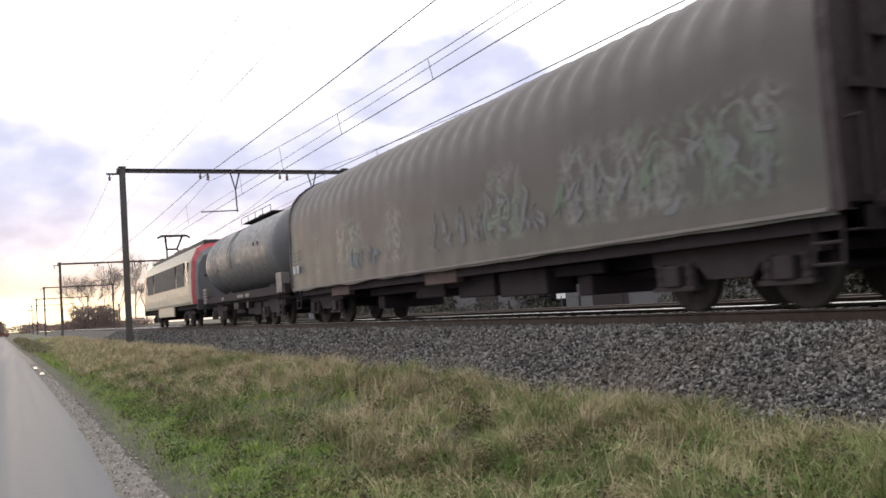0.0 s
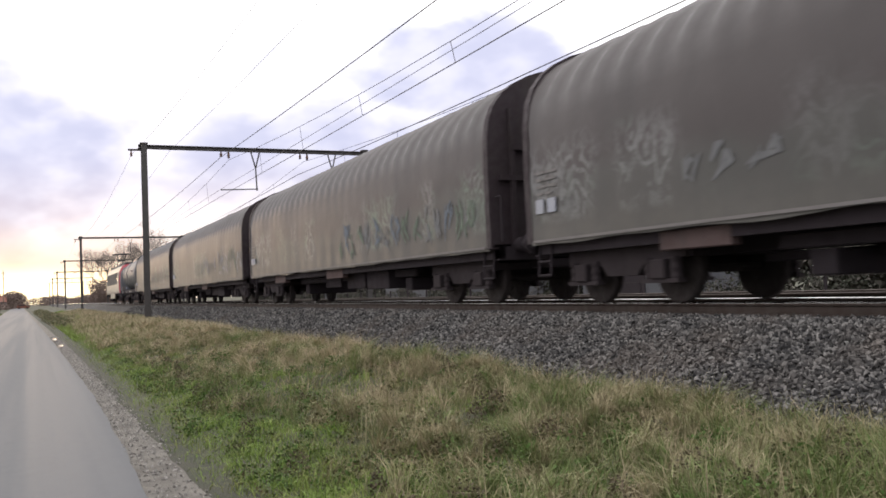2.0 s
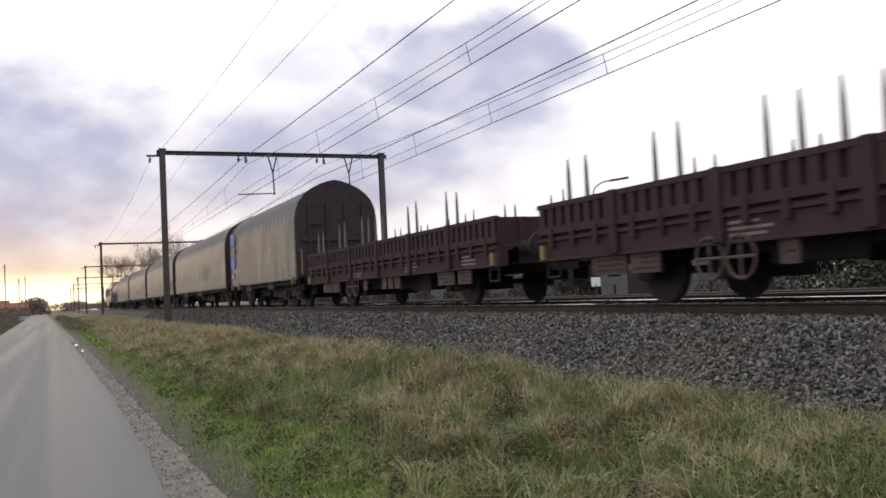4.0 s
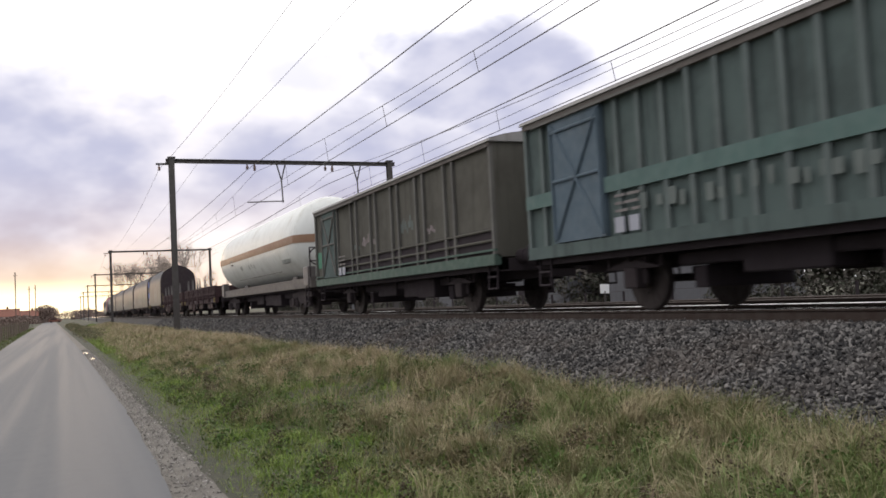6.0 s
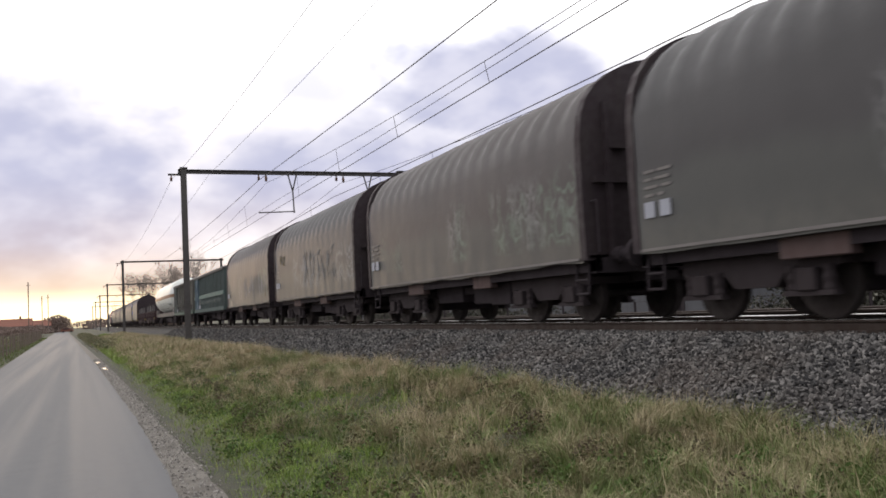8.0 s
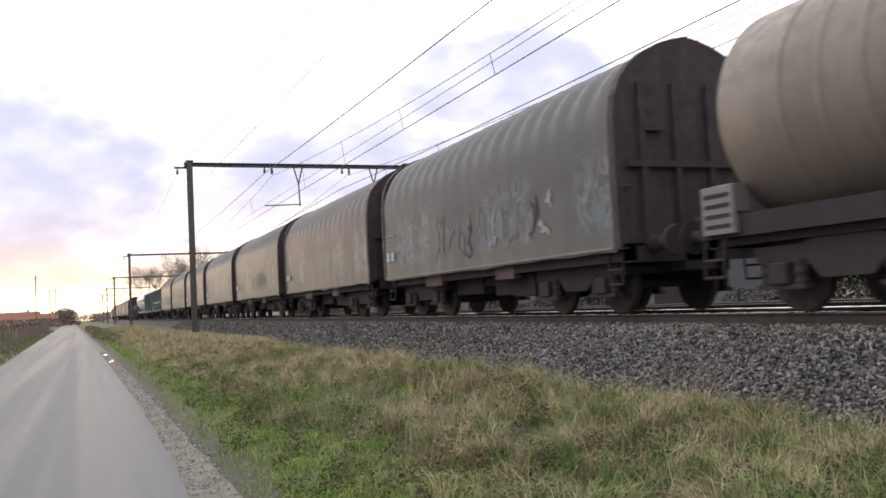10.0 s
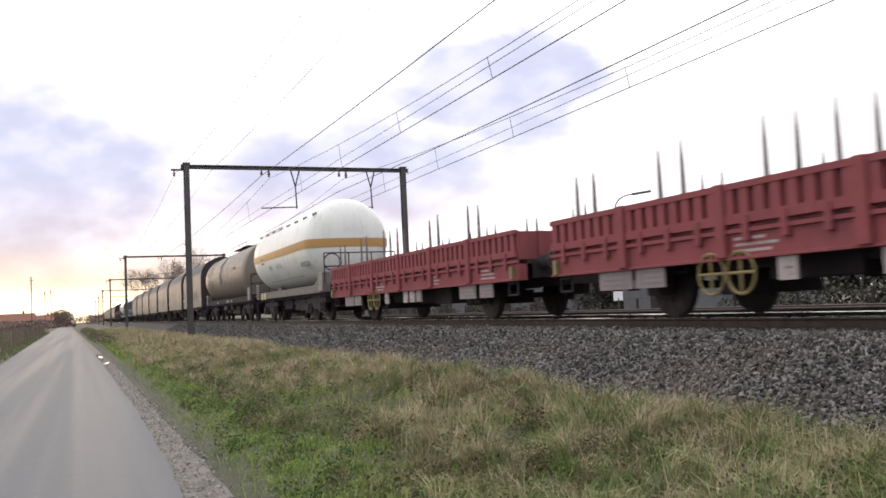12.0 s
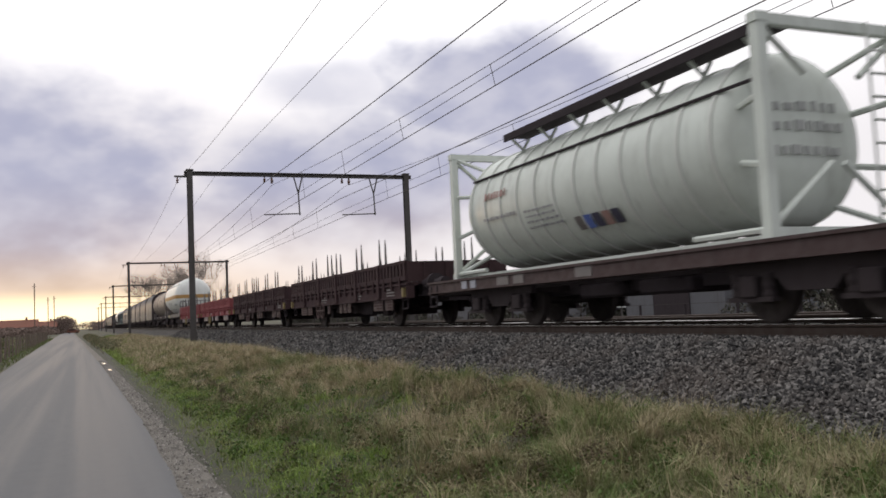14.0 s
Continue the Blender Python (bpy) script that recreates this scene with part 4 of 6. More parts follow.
def tarpaulin_wagon(L, tarp="tarp", label="", hoop=0.62, seed=0, panel=False):
    wag = thing("tarpaulin_wagon", label, "freight wagon", "wagons of the train")
    h = L / 2 - 0.62
    rings = []
    n = int(2 * (h - 0.12) / 0.155)
    for i in range(n + 1):
        y = -h + 0.12 + 2 * (h - 0.12) * i / n
        sag = -0.062 * (0.5 - 0.5 * math.cos(2 * math.pi * y / hoop))
        ring = []
        for k, (x, z) in enumerate(tarp_profile()):
            wob = 0.022 * noise.noise((y * 0.55 + seed * 7, z * 1.2, seed))
            low = 0.045 * noise.noise((y * 0.8 + seed * 3, 0, seed)) if k == 0 else 0
            if k < 2:
                wob += (0.008 if k == 0 else 0.0) * math.sin(y * 7.3 + 2.5 * noise.noise((y * 0.6, seed, 1)))
            f = sag * (1.0 if z > 3.4 else 0.4 if z > 3.2 else 0.0)
            ring.append((-x - f + wob, y, z + (f if z > 3.2 else 0) + low))
        ring += [(-a, b, c) for a, b, c in ring[-2::-1]]
        rings.append(ring)
    part("tarpaulin", loft(bmesh.new(), rings, closed=False, caps=False), M[tarp], wag, "dirty grey tarpaulin hood with faded sprayed paint", smooth=True)
    out = [(-x * 1.01, z + 0.03) for x, z in tarp_profile()] + [(x * 1.01, z + 0.03) for x, z in tarp_profile()[-2::-1]]
    for s in (-1, 1):
        bm = loft(bmesh.new(), [[(x, y, z) for x, z in out] for y in sorted((s * h, s * (h - 0.16)))])
        ew = part("end_wall", bm, M["endwall"], wag, "dark brown steel end wall")
        for x in (-0.95, -0.32, 0.32, 0.95):
            part("end_rib", boxes((x - 0.05, x + 0.05, *sorted((s * h, s * (h + 0.06))), 1.05, 3.5)), M["endwall"], ew)
        part("cross_rail", boxes((-1.25, 1.25, *sorted((s * h, s * (h + 0.07))), 2.2, 2.3)), M["endwall"], ew)
        part("end_plate", boxes((-0.95, -0.6, *sorted((s * h, s * (h + 0.075))), 2.75, 2.88)), M["endwall"], ew)
        for x in (-1.3, 1.3):
            part("handrail", rods([((x, s * (h + 0.18), 1.1), (x, s * (h + 0.18), 1.9)), ((x, s * (h + 0.18), 1.9), (x, s * h, 1.9))], 0.02), M["yellow" if panel else "under"], ew)
    underframe(wag, L, M["under"])
    for s in (-1, 1):
        part("hem_strap", boxes((*sorted((s * 1.44, s * 1.455)), -h + 0.2, h - 0.2, 0.985, 1.025)), M["dullplate"], wag, "pale strap along the tarpaulin's hem")
    part("floor", boxes((-1.38, 1.38, -h, h, 1.0, 1.06)), M["under"], wag)
    for s in (-1, 1):
        for y0, y1 in ((h - 4.4, h - 3.1), (-0.8, 0.6)) if L > 15 else ((h - 3.6, h - 2.6), (-1.7, -0.9)):
            part("side_box", boxes((*sorted((s * 1.29, s * 1.12)), y0, y1, 0.70, 0.96), bevel=0.015), M["rustbox"], wag, "rusty brown equipment box under the sill")
    off = (L / 2 - 2.6) if L > 15 else (L / 2 - 2.55)
    bogie(wag, -off)
    bogie(wag, off)
    buffers(wag, L)
    steps(wag, L, M["under"])
    if panel:
        for i, (z0, z1, mt) in enumerate(((2.75, 3.3, "blueplate"), (2.32, 2.68, "dullplate"), (1.75, 2.25, "blueplate"))):
            part("sign_panel", boxes((-1.47, -1.44, h - 1.15, h - 0.3, z0, z1)), M[mt], wag, "faded blue notice panel")
        data_plates(wag, h - 0.3, 1.5, rows=0)
        for y in (h - 1.9, h - 0.35, -h + 0.5):
            part("handle", boxes((-1.5, -1.40, y - 0.06, y + 0.06, 0.8, 1.06)), M["yellow"], wag, "yellow locking handle")
    else:
        data_plates(wag, h - 0.35, 1.62, rows=4)
    return wag


def spray(wagon, y0, y1, z0, z1, mats, seed, folds):
    """Sprayed strokes in worn paint, letter by letter, on the tarpaulin's near side; folds is the seed of its folds."""
    rng = random.Random(seed)
    knots = (0.95, 1.6, 2.3, 2.9)

    def skin(p):
        xs = [x + 0.022 * noise.noise((p.y * 0.55 + folds * 7, z * 1.2, folds)) for x, z in zip((-1.42, -1.43, -1.43, -1.42), knots)]
        return (float(np.interp(p.z, knots, xs)) - 0.010, p.y, p.z)
    y = y0
    while y > y1:
        w = rng.uniform(0.35, 0.6)
        bm = bmesh.new()
        top, foot = z1 - rng.uniform(0, 0.25) * (z1 - z0), z0 + rng.uniform(0, 0.2) * (z1 - z0)
        for _ in range(rng.choice((3, 4, 4, 5))):
            a = Vector((0, y - rng.uniform(0, w), rng.uniform(foot, top)))
            b = Vector((0, y - rng.uniform(0, w), rng.choice((foot, top)) + rng.uniform(-0.1, 0.1)))
            if (b - a).length < 0.25:
                b.z += 0.3 if b.z < (z0 + z1) / 2 else -0.3
            mid = (a + b) / 2 + Vector((0, rng.uniform(-0.14, 0.14), rng.uniform(-0.08, 0.08)))
            pts = [a, a.lerp(mid, 0.6), mid, b.lerp(mid, 0.6), b]
            t = rng.uniform(0.028, 0.06)
            n = Vector((0, -(b - a).z, (b - a).y)).normalized() * t
            loft(bm, [[skin(p + n * k), skin(p - n * k)] for p, k in zip(pts, (0.5, 0.9, 1.0, 0.9, 0.4))], closed=False, caps=False)
        part("sprayed_letter", bm, M[rng.choice(mats)], wagon, "worn sprayed paint")
        y -= w + rng.uniform(0.02, 0.12)


def tank_wagon(L, r, zc, tank, stripe=None, sill_paint="under", label="", sill=0.22, walkway=False, dots=False, end_rail=True, inset=1.15, sill_top=1.20, dome=0.42, rear=0.0, band=(-0.26, 0.08), sprayed=False):
    wag = thing("tank_wagon", label, "freight wagon", "wagons of the train")
    h = L / 2 - inset
    d = r * dome
    back = -h + rear
    end = []
    for i in range(1, 11):
        a = math.pi / 2 * i / 10
        end.append((d * (1 - math.cos(a)), r * math.sin(a) ** 0.8))
    prof = [(back, 0.06)] + [(back + e, q) for e, q in end]
    for i in range(1, 12):
        y = back + d + (h - back - 2 * d) * i / 12
        prof += [(y - 0.03, r), (y, r + 0.0015), (y + 0.03, r)]
    prof += [(h - e, q) for e, q in end[::-1]] + [(h, 0.06)]
    body = part("tank", lathe(bmesh.new(), prof, "y", 48, (0, 0, zc)), M[tank], wag, "long cylindrical tank with domed ends", smooth=True)
    if stripe:
        # the band runs round both domes
        rings = []
        for k in range(5):
            z = band[0] + (band[1] - band[0]) * k / 4
            rim = math.sqrt(r * r - z * z)
            xs = [rim * math.sin(math.pi / 2 * q / 14) for q in range(-14, 15)]
            bend = []
            for x in xs:
                t = min(1.0, math.hypot(x, z) / r) ** 1.25
                bend.append((x * (1 + 0.012 / rim), d * (1 - math.sqrt(1 - t * t))))
            loop = [(x, back + e - 0.012, zc + z) for x, e in bend] + [(-x, h - e + 0.012, zc + z) for x, e in bend]
            rings.append(loop)
        part("stripe", loft(bmesh.new(), rings, caps=False), M[stripe], body, "painted band along the tank", smooth=True)
    hs = L / 2 - 0.62
    for s in (-1, 1):
        part("side_sill", boxes((*sorted((s * 1.10, s * 1.26)), -hs, hs, sill_top - 0.02 - sill, sill_top), (*sorted((s * 1.0, s * 1.26)), -hs, hs, sill_top, sill_top + 0.035)), M[sill_paint], wag, "side sill of the frame")
        for y in (-h * 0.55, h * 0.55):
            part("saddle", loft(bmesh.new(), [[(s * 0.4, yy, 1.15), (s * 0.85, yy, 1.15), (s * 0.8, yy, zc - r * 0.88), (s * 0.3, yy, zc - r * 0.98)] for yy in (y - 0.35, y + 0.35)]), M[sill_paint], wag, "saddle holding the tank")
    underframe(wag, L, M["under"], 0.86, 1.12, 1.1)
    for s in (-1, 1):
        part("end_platform", boxes((-1.3, 1.3, *sorted((s * hs, s * (hs - 0.75))), 1.22, 1.27)), M[sill_paint], wag)
        part("end_cabinet", boxes((-1.33, -1.05, *sorted((s * (hs - 0.15), s * (hs - 0.75))), 1.0, 1.62), bevel=0.01), M["dullplate"], wag, "grey data panel at the tank's end")
        if walkway and s > 0:
            for i in range(4):
                part("panel_line", boxes((-1.338, -1.33, hs - 0.68, hs - 0.22, 1.08 + 0.13 * i, 1.13 + 0.13 * i)), M["under"], wag, "dark line of lettering")
    if end_rail:
        y = -hs + 0.1
        part("end_railing", rods([((-1.25, y, 1.25), (-1.25, y, 2.25)), ((1.25, y, 1.25), (1.25, y, 2.25)), ((-1.25, y, 2.25), (1.25, y, 2.25)), ((-1.25, y, 1.8), (1.25, y, 1.8)), ((-0.4, y, 1.25), (-0.4, y, 2.25)), ((0.4, y, 1.25), (0.4, y, 2.25))], 0.022), M["under"], wag, "steel end railing")
        bm = bmesh.new()
        ring = [(-1.0 + 0.28 * math.cos(a * math.pi / 8), y - 0.06, 1.95 + 0.28 * math.sin(a * math.pi / 8)) for a in range(17)]
        for a, b in zip(ring, ring[1:]):
            rod(bm, a, b, 0.022)
        part("brake_wheel", bm, M["under"], wag, "hand brake wheel")
    if walkway:
        top = zc + r
        part("walkway", boxes((-0.4, 0.4, -2.2, 2.2, top + 0.10, top + 0.14), (-0.04, 0.04, -2.1, -2.0, top - 0.02, top + 0.1), (-0.04, 0.04, 2.0, 2.1, top - 0.02, top + 0.1)), M["under"], wag, "grated walkway on top")
        rr = []
        for x in (-0.45, 0.45):
            rr += [((x, -2.2, top + 0.34), (x, 2.2, top + 0.34))] + [((x, y, top + 0.1), (x, y, top + 0.34)) for y in (-2.2, -1.1, 0, 1.1, 2.2)]
        part("walkway_rail", rods(rr, 0.012), M["under"], wag, "low railing of the walkway")
        part("manhole", lathe(bmesh.new(), [(top - 0.05, 0.3), (top + 0.22, 0.3), (top + 0.26, 0.2)], "z", 14), M["under"], wag)
        part("ladder", rods([((-r * math.cos(a) - 0.05, y, zc + r * math.sin(a)), (-r * math.cos(b) - 0.05, y, zc + r * math.sin(b))) for y in (0.6, 1.0) for a, b in ((-0.3, 0.1), (0.1, 0.5), (0.5, 0.9), (0.9, 1.35))], 0.014), M[tank], wag, "curved side ladder")
    if dots:
        for i in range(8):
            for dy in (0, 0.3):
                y = h - 0.9 - i * (2 * h - 2.2) / 7 - dy
                a = 0.66
                part("bracket", boxes((-r * math.cos(a) - 0.04, -r * math.cos(a) + 0.03, y - 0.05, y + 0.05, zc + r * math.sin(a) - 0.03, zc + r * math.sin(a) + 0.05)), M["dullplate"], wag, "small bracket on the tank")
    part("tank_plate", boxes((-r - 0.012, -r + 0.03, h * 0.52, h * 0.52 + 0.55, zc - 0.18, zc - 0.1), (-r - 0.012, -r + 0.05, h * 0.52, h * 0.52 + 0.4, zc - 0.34, zc - 0.28)), M["dullplate"], wag, "faded line of lettering")
    if walkway:
        for y in (-h * 0.52, -h * 0.52 - 0.5):
            a = 0.12
            part("bracket", boxes((-r * math.cos(a) - 0.03, -r * math.cos(a) + 0.03, y, y + 0.16, zc + r * math.sin(a), zc + r * math.sin(a) + 0.12)), M["dullplate"], wag, "small bracket on the tank")
        a = -0.62
        rings = [[(-(r + 0.012) * math.cos(a + e), y, zc + (r + 0.012) * math.sin(a + e)) for e in (-0.07, 0.0, 0.07)] for y in (h * 0.16, h * 0.16 + 0.5)]
        part("pale_patch", loft(bmesh.new(), rings, closed=False, caps=False), M["dullplate"], body, "pale rectangular patch")
        for y in (h * 0.60, h * 0.68, h * 0.76, h * 0.84):
            prof = [(y - 0.05, r), (y - 0.03, r + 0.014), (y + 0.03, r + 0.014), (y + 0.05, r)]
            part("band", lathe(bmesh.new(), prof, "y", 40, (0, 0, zc)), M[tank], body, "raised steel band", smooth=True)
        for y, w in ((-h * 0.15, 0.9), (-h * 0.3, 0.5), (h * 0.4, 0.45)):
            part("sill_plate", boxes((-1.285, -1.26, y, y + w, 1.02, 1.14)), M["dullplate"], wag, "faded plate on the sill")
        for y in (-h * 0.22, h * 0.05, h * 0.12):
            part("valve_box", boxes((-1.2, -1.0, y, y + 0.3, 0.62, 0.86), bevel=0.02), M["endwall"], wag)
    if sprayed:
        rng = random.Random(8)
        for i in range(9):
            y0 = h - 1.5 - 0.42 * i
            w, a0 = rng.uniform(0.22, 0.34), rng.uniform(0.56, 0.66)
            for b0, b1, q0, q1 in ((0, 0.26, 0, 0.07), (0, 0.26, w - 0.07, w), (0.19, 0.26, 0.07, w - 0.07))[: 2 + i % 2]:
                rings = [[(-(r + 0.012) * math.cos(a0 + e), y0 - q, zc + (r + 0.012) * math.sin(a0 + e)) for e in (b0, (b0 + b1) / 2, b1)] for q in (q0, q1)]
                part("lettering_bar", loft(bmesh.new(), rings, closed=False, caps=False), M["pinkpaint"], body, "faded pink sprayed paint")
    if sprayed:
        for dy in (0.0, 0.62):
            part("hazard_plate", boxes((-1.285, -1.262, hs - 1.5 - dy, hs - 1.1 - dy, sill_top - 0.26, sill_top + 0.02)), M["palewarn"], wag, "pale yellow plate on the sill")
        for i in range(5):
            part("panel_line", boxes((-1.338, -1.331, hs - 0.70, hs - 0.2, 1.06 + 0.11 * i, 1.11 + 0.11 * i)), M["under"], wag, "dark line of lettering")
    if stripe:
        part("hose_rail", rods([((-1.29, -h * 0.55, 1.62), (-1.29, h * 0.42, 1.62))], 0.014), M["cream_frame"], wag, "thin pipe along the tank's foot")
        for y in (-h * 0.655, -h * 0.655 - 0.5):
            part("placard_frame", boxes((-r + 0.02, -r + 0.13, y, y + 0.22, zc - 0.70, zc - 0.67), (-r + 0.08, -r + 0.17, y, y + 0.22, zc - 0.82, zc - 0.79), (-r + 0.03, -r + 0.17, y, y + 0.03, zc - 0.82, zc - 0.67), (-r + 0.03, -r + 0.17, y + 0.19, y + 0.22, zc - 0.82, zc - 0.67)), M["tankmark"], wag, "small dull placard frame")
        for y, w, dz, q in ((h * 0.30, 0.5, -0.56, "tankmark"), (h * 0.12, 0.22, -0.60, "tankmark"), (h * 0.06, 0.18, -0.56, "tankmark"), (h * 0.0, 0.2, -0.62, "tankmark")):
            bm = bmesh.new()
            rings = [[(-math.sqrt(r * r - z * z) - 0.008, yy, zc + z) for z in (dz - 0.11 * e, dz, dz + 0.11 * e)] for yy, e in ((y, 0.5), (y + w * 0.3, 1.0), (y + w * 0.7, 0.8), (y + w, 0.3))]
            part("paint_patch", loft(bm, rings, closed=False, caps=False), M[q], body, "faded patch of paint")
    off = L / 2 - 2.75
    bogie(wag, -off)
    bogie(wag, off)
    buffers(wag, L)
    steps(wag, L, M["under"])
    return wag


def covered_wagon(L, wall, band, label, band_z=(1.55, 1.78), ribs=22, door="bluegrey", dark_low=False, lettering=False):
    rng = random.Random(5)
    wag = thing("covered_wagon", label, "freight wagon", "wagons of the train")
    h = L / 2 - 0.62
    body = part("body", boxes((-1.36, 1.36, -h, h, 1.05, 3.22)), M[wall], wag, "weathered wagon body")
    for s in (-1, 1):
        where = [-h + 0.05 + (2 * h - 0.1) * i / ribs for i in range(ribs + 1)]
        if dark_low:
            where = [h - 0.05, h - 0.85, h - 2.42, -h + 0.05] + [h - 3.75 - 1.62 * i - d for i in range(5) for d in (0, 0.46)]
        for y in where:
            part("rib", boxes((*sorted((s * 1.36, s * 1.425)), y - 0.045, y + 0.045, 1.1, 3.2)), M["ribgrey" if dark_low else "ribteal"], body, "worn upright rib, coloured paler as if lit")
        part("top_rail", boxes((*sorted((s * 1.36, s * 1.44)), -h, h, 3.12, 3.24)), M["roofedge"], body, "brownish roof edge")
        part("band", boxes((*sorted((s * 1.36, s * 1.435)), -h, h, *band_z)), M[band], body, "painted horizontal rail")
        part("sill", boxes((*sorted((s * 1.3, s * 1.44)), -h, h, 0.90, 1.1)), M[wall if lettering else band], body, "painted side sill")
        if lettering:
            y = h - 3.2
            while y > -h + 1.0:
                w, g = rng.uniform(0.05, 0.16), rng.uniform(1.36, 1.44)
                tall = rng.uniform(0.14, 0.24)
                part("lettering_bar", boxes((*sorted((s * 1.426, s * 1.429)), y - w, y, g, g + tall)), M["ghost"], body, "faded pale lettering")
                y -= w + rng.uniform(0.05, 0.22)
        part("door", boxes((*sorted((s * 1.37, s * 1.45)), h - 2.35, h - 0.9, 1.12, 3.08)), M[door], wag, "sliding door with crossed bars")
        for p, q in (((h - 2.28, 1.18), (h - 1.0, 3.0)), ((h - 1.0, 1.18), (h - 2.28, 3.0)), ((h - 2.3, 2.9), (h - 0.95, 2.9)), ((h - 2.3, 2.1), (h - 0.95, 2.1)), ((h - 2.3, 1.16), (h - 2.3, 3.04)), ((h - 0.95, 1.16), (h - 0.95, 3.04))):
            part("door_bar", rods([((s * 1.462, *p), (s * 1.462, *q))], 0.028), M["ribgrey" if dark_low else "bluegrey"], wag, "worn door bar")
        part("door_track", boxes((*sorted((s * 1.44, s * 1.50)), h - 4.2, h - 0.4, 3.08, 3.12)), M["ribgrey"], wag, "door runner under the eaves")
        if dark_low:
            # The wall is closed here; a dark sheet imitates the slot's inner shade.
            part("lower_panel", boxes((*sorted((s * 1.36, s * 1.372)), -h + 0.1, h - 2.5, 1.12, 1.60)), M["under"], body, "dark sheet standing for the shade in an open slot")
            part("pipe_rail", rods([((s * 1.40, -h + 0.1, z), (s * 1.40, h - 2.5, z)) for z in (1.36, 1.56)], 0.028), M[wall], body, "two pipe rails before the dark slot")
            part("painted_patch", boxes((*sorted((s * 1.362, s * 1.372)), h - 0.82, h - 0.1, 1.45, 1.95)), M["patchgreen"], body, "bright green repainted patch")
            for u0, z0, wide, tall, mt in ((3.85, 1.74, 0.55, 0.16, "ghost"), (4.55, 1.80, 1.25, 0.26, "paleplate"), (7.4, 1.9, 0.9, 0.3, "ghost"), (9.0, 1.75, 0.7, 0.2, "paleplate")):
                for q in range(int(wide / 0.1)):
                    u, zz, g = u0 + 0.1 * q, z0 + rng.uniform(0, 0.4) * tall, rng.uniform(0.35, 1.0) * tall
                    part("sprayed_paint", boxes((*sorted((s * 1.361, s * 1.367)), h - u - rng.uniform(0.05, 0.1), h - u, zz, zz + g)), M[mt], body, "pale sprayed paint on the boards")
    prof = [(-1.47, 3.21), (-1.45, 3.27), (-1.1, 3.36), (-0.6, 3.44), (0, 3.47), (0.6, 3.44), (1.1, 3.36), (1.45, 3.27), (1.47, 3.21)]
    part("roof", loft(bmesh.new(), [[(x, y, z) for x, z in prof] for y in (-h - 0.06, h + 0.06)]), M["roof"], wag, "grey low-pitched sheet roof")
    underframe(wag, L, M["under"])
    axle_guards(wag, -h * 0.62)
    axle_guards(wag, h * 0.62)
    buffers(wag, L)
    steps(wag, L, M["under"])
    data_plates(wag, h - 2.6, 1.32, rows=3, x=-1.44)
    return wag


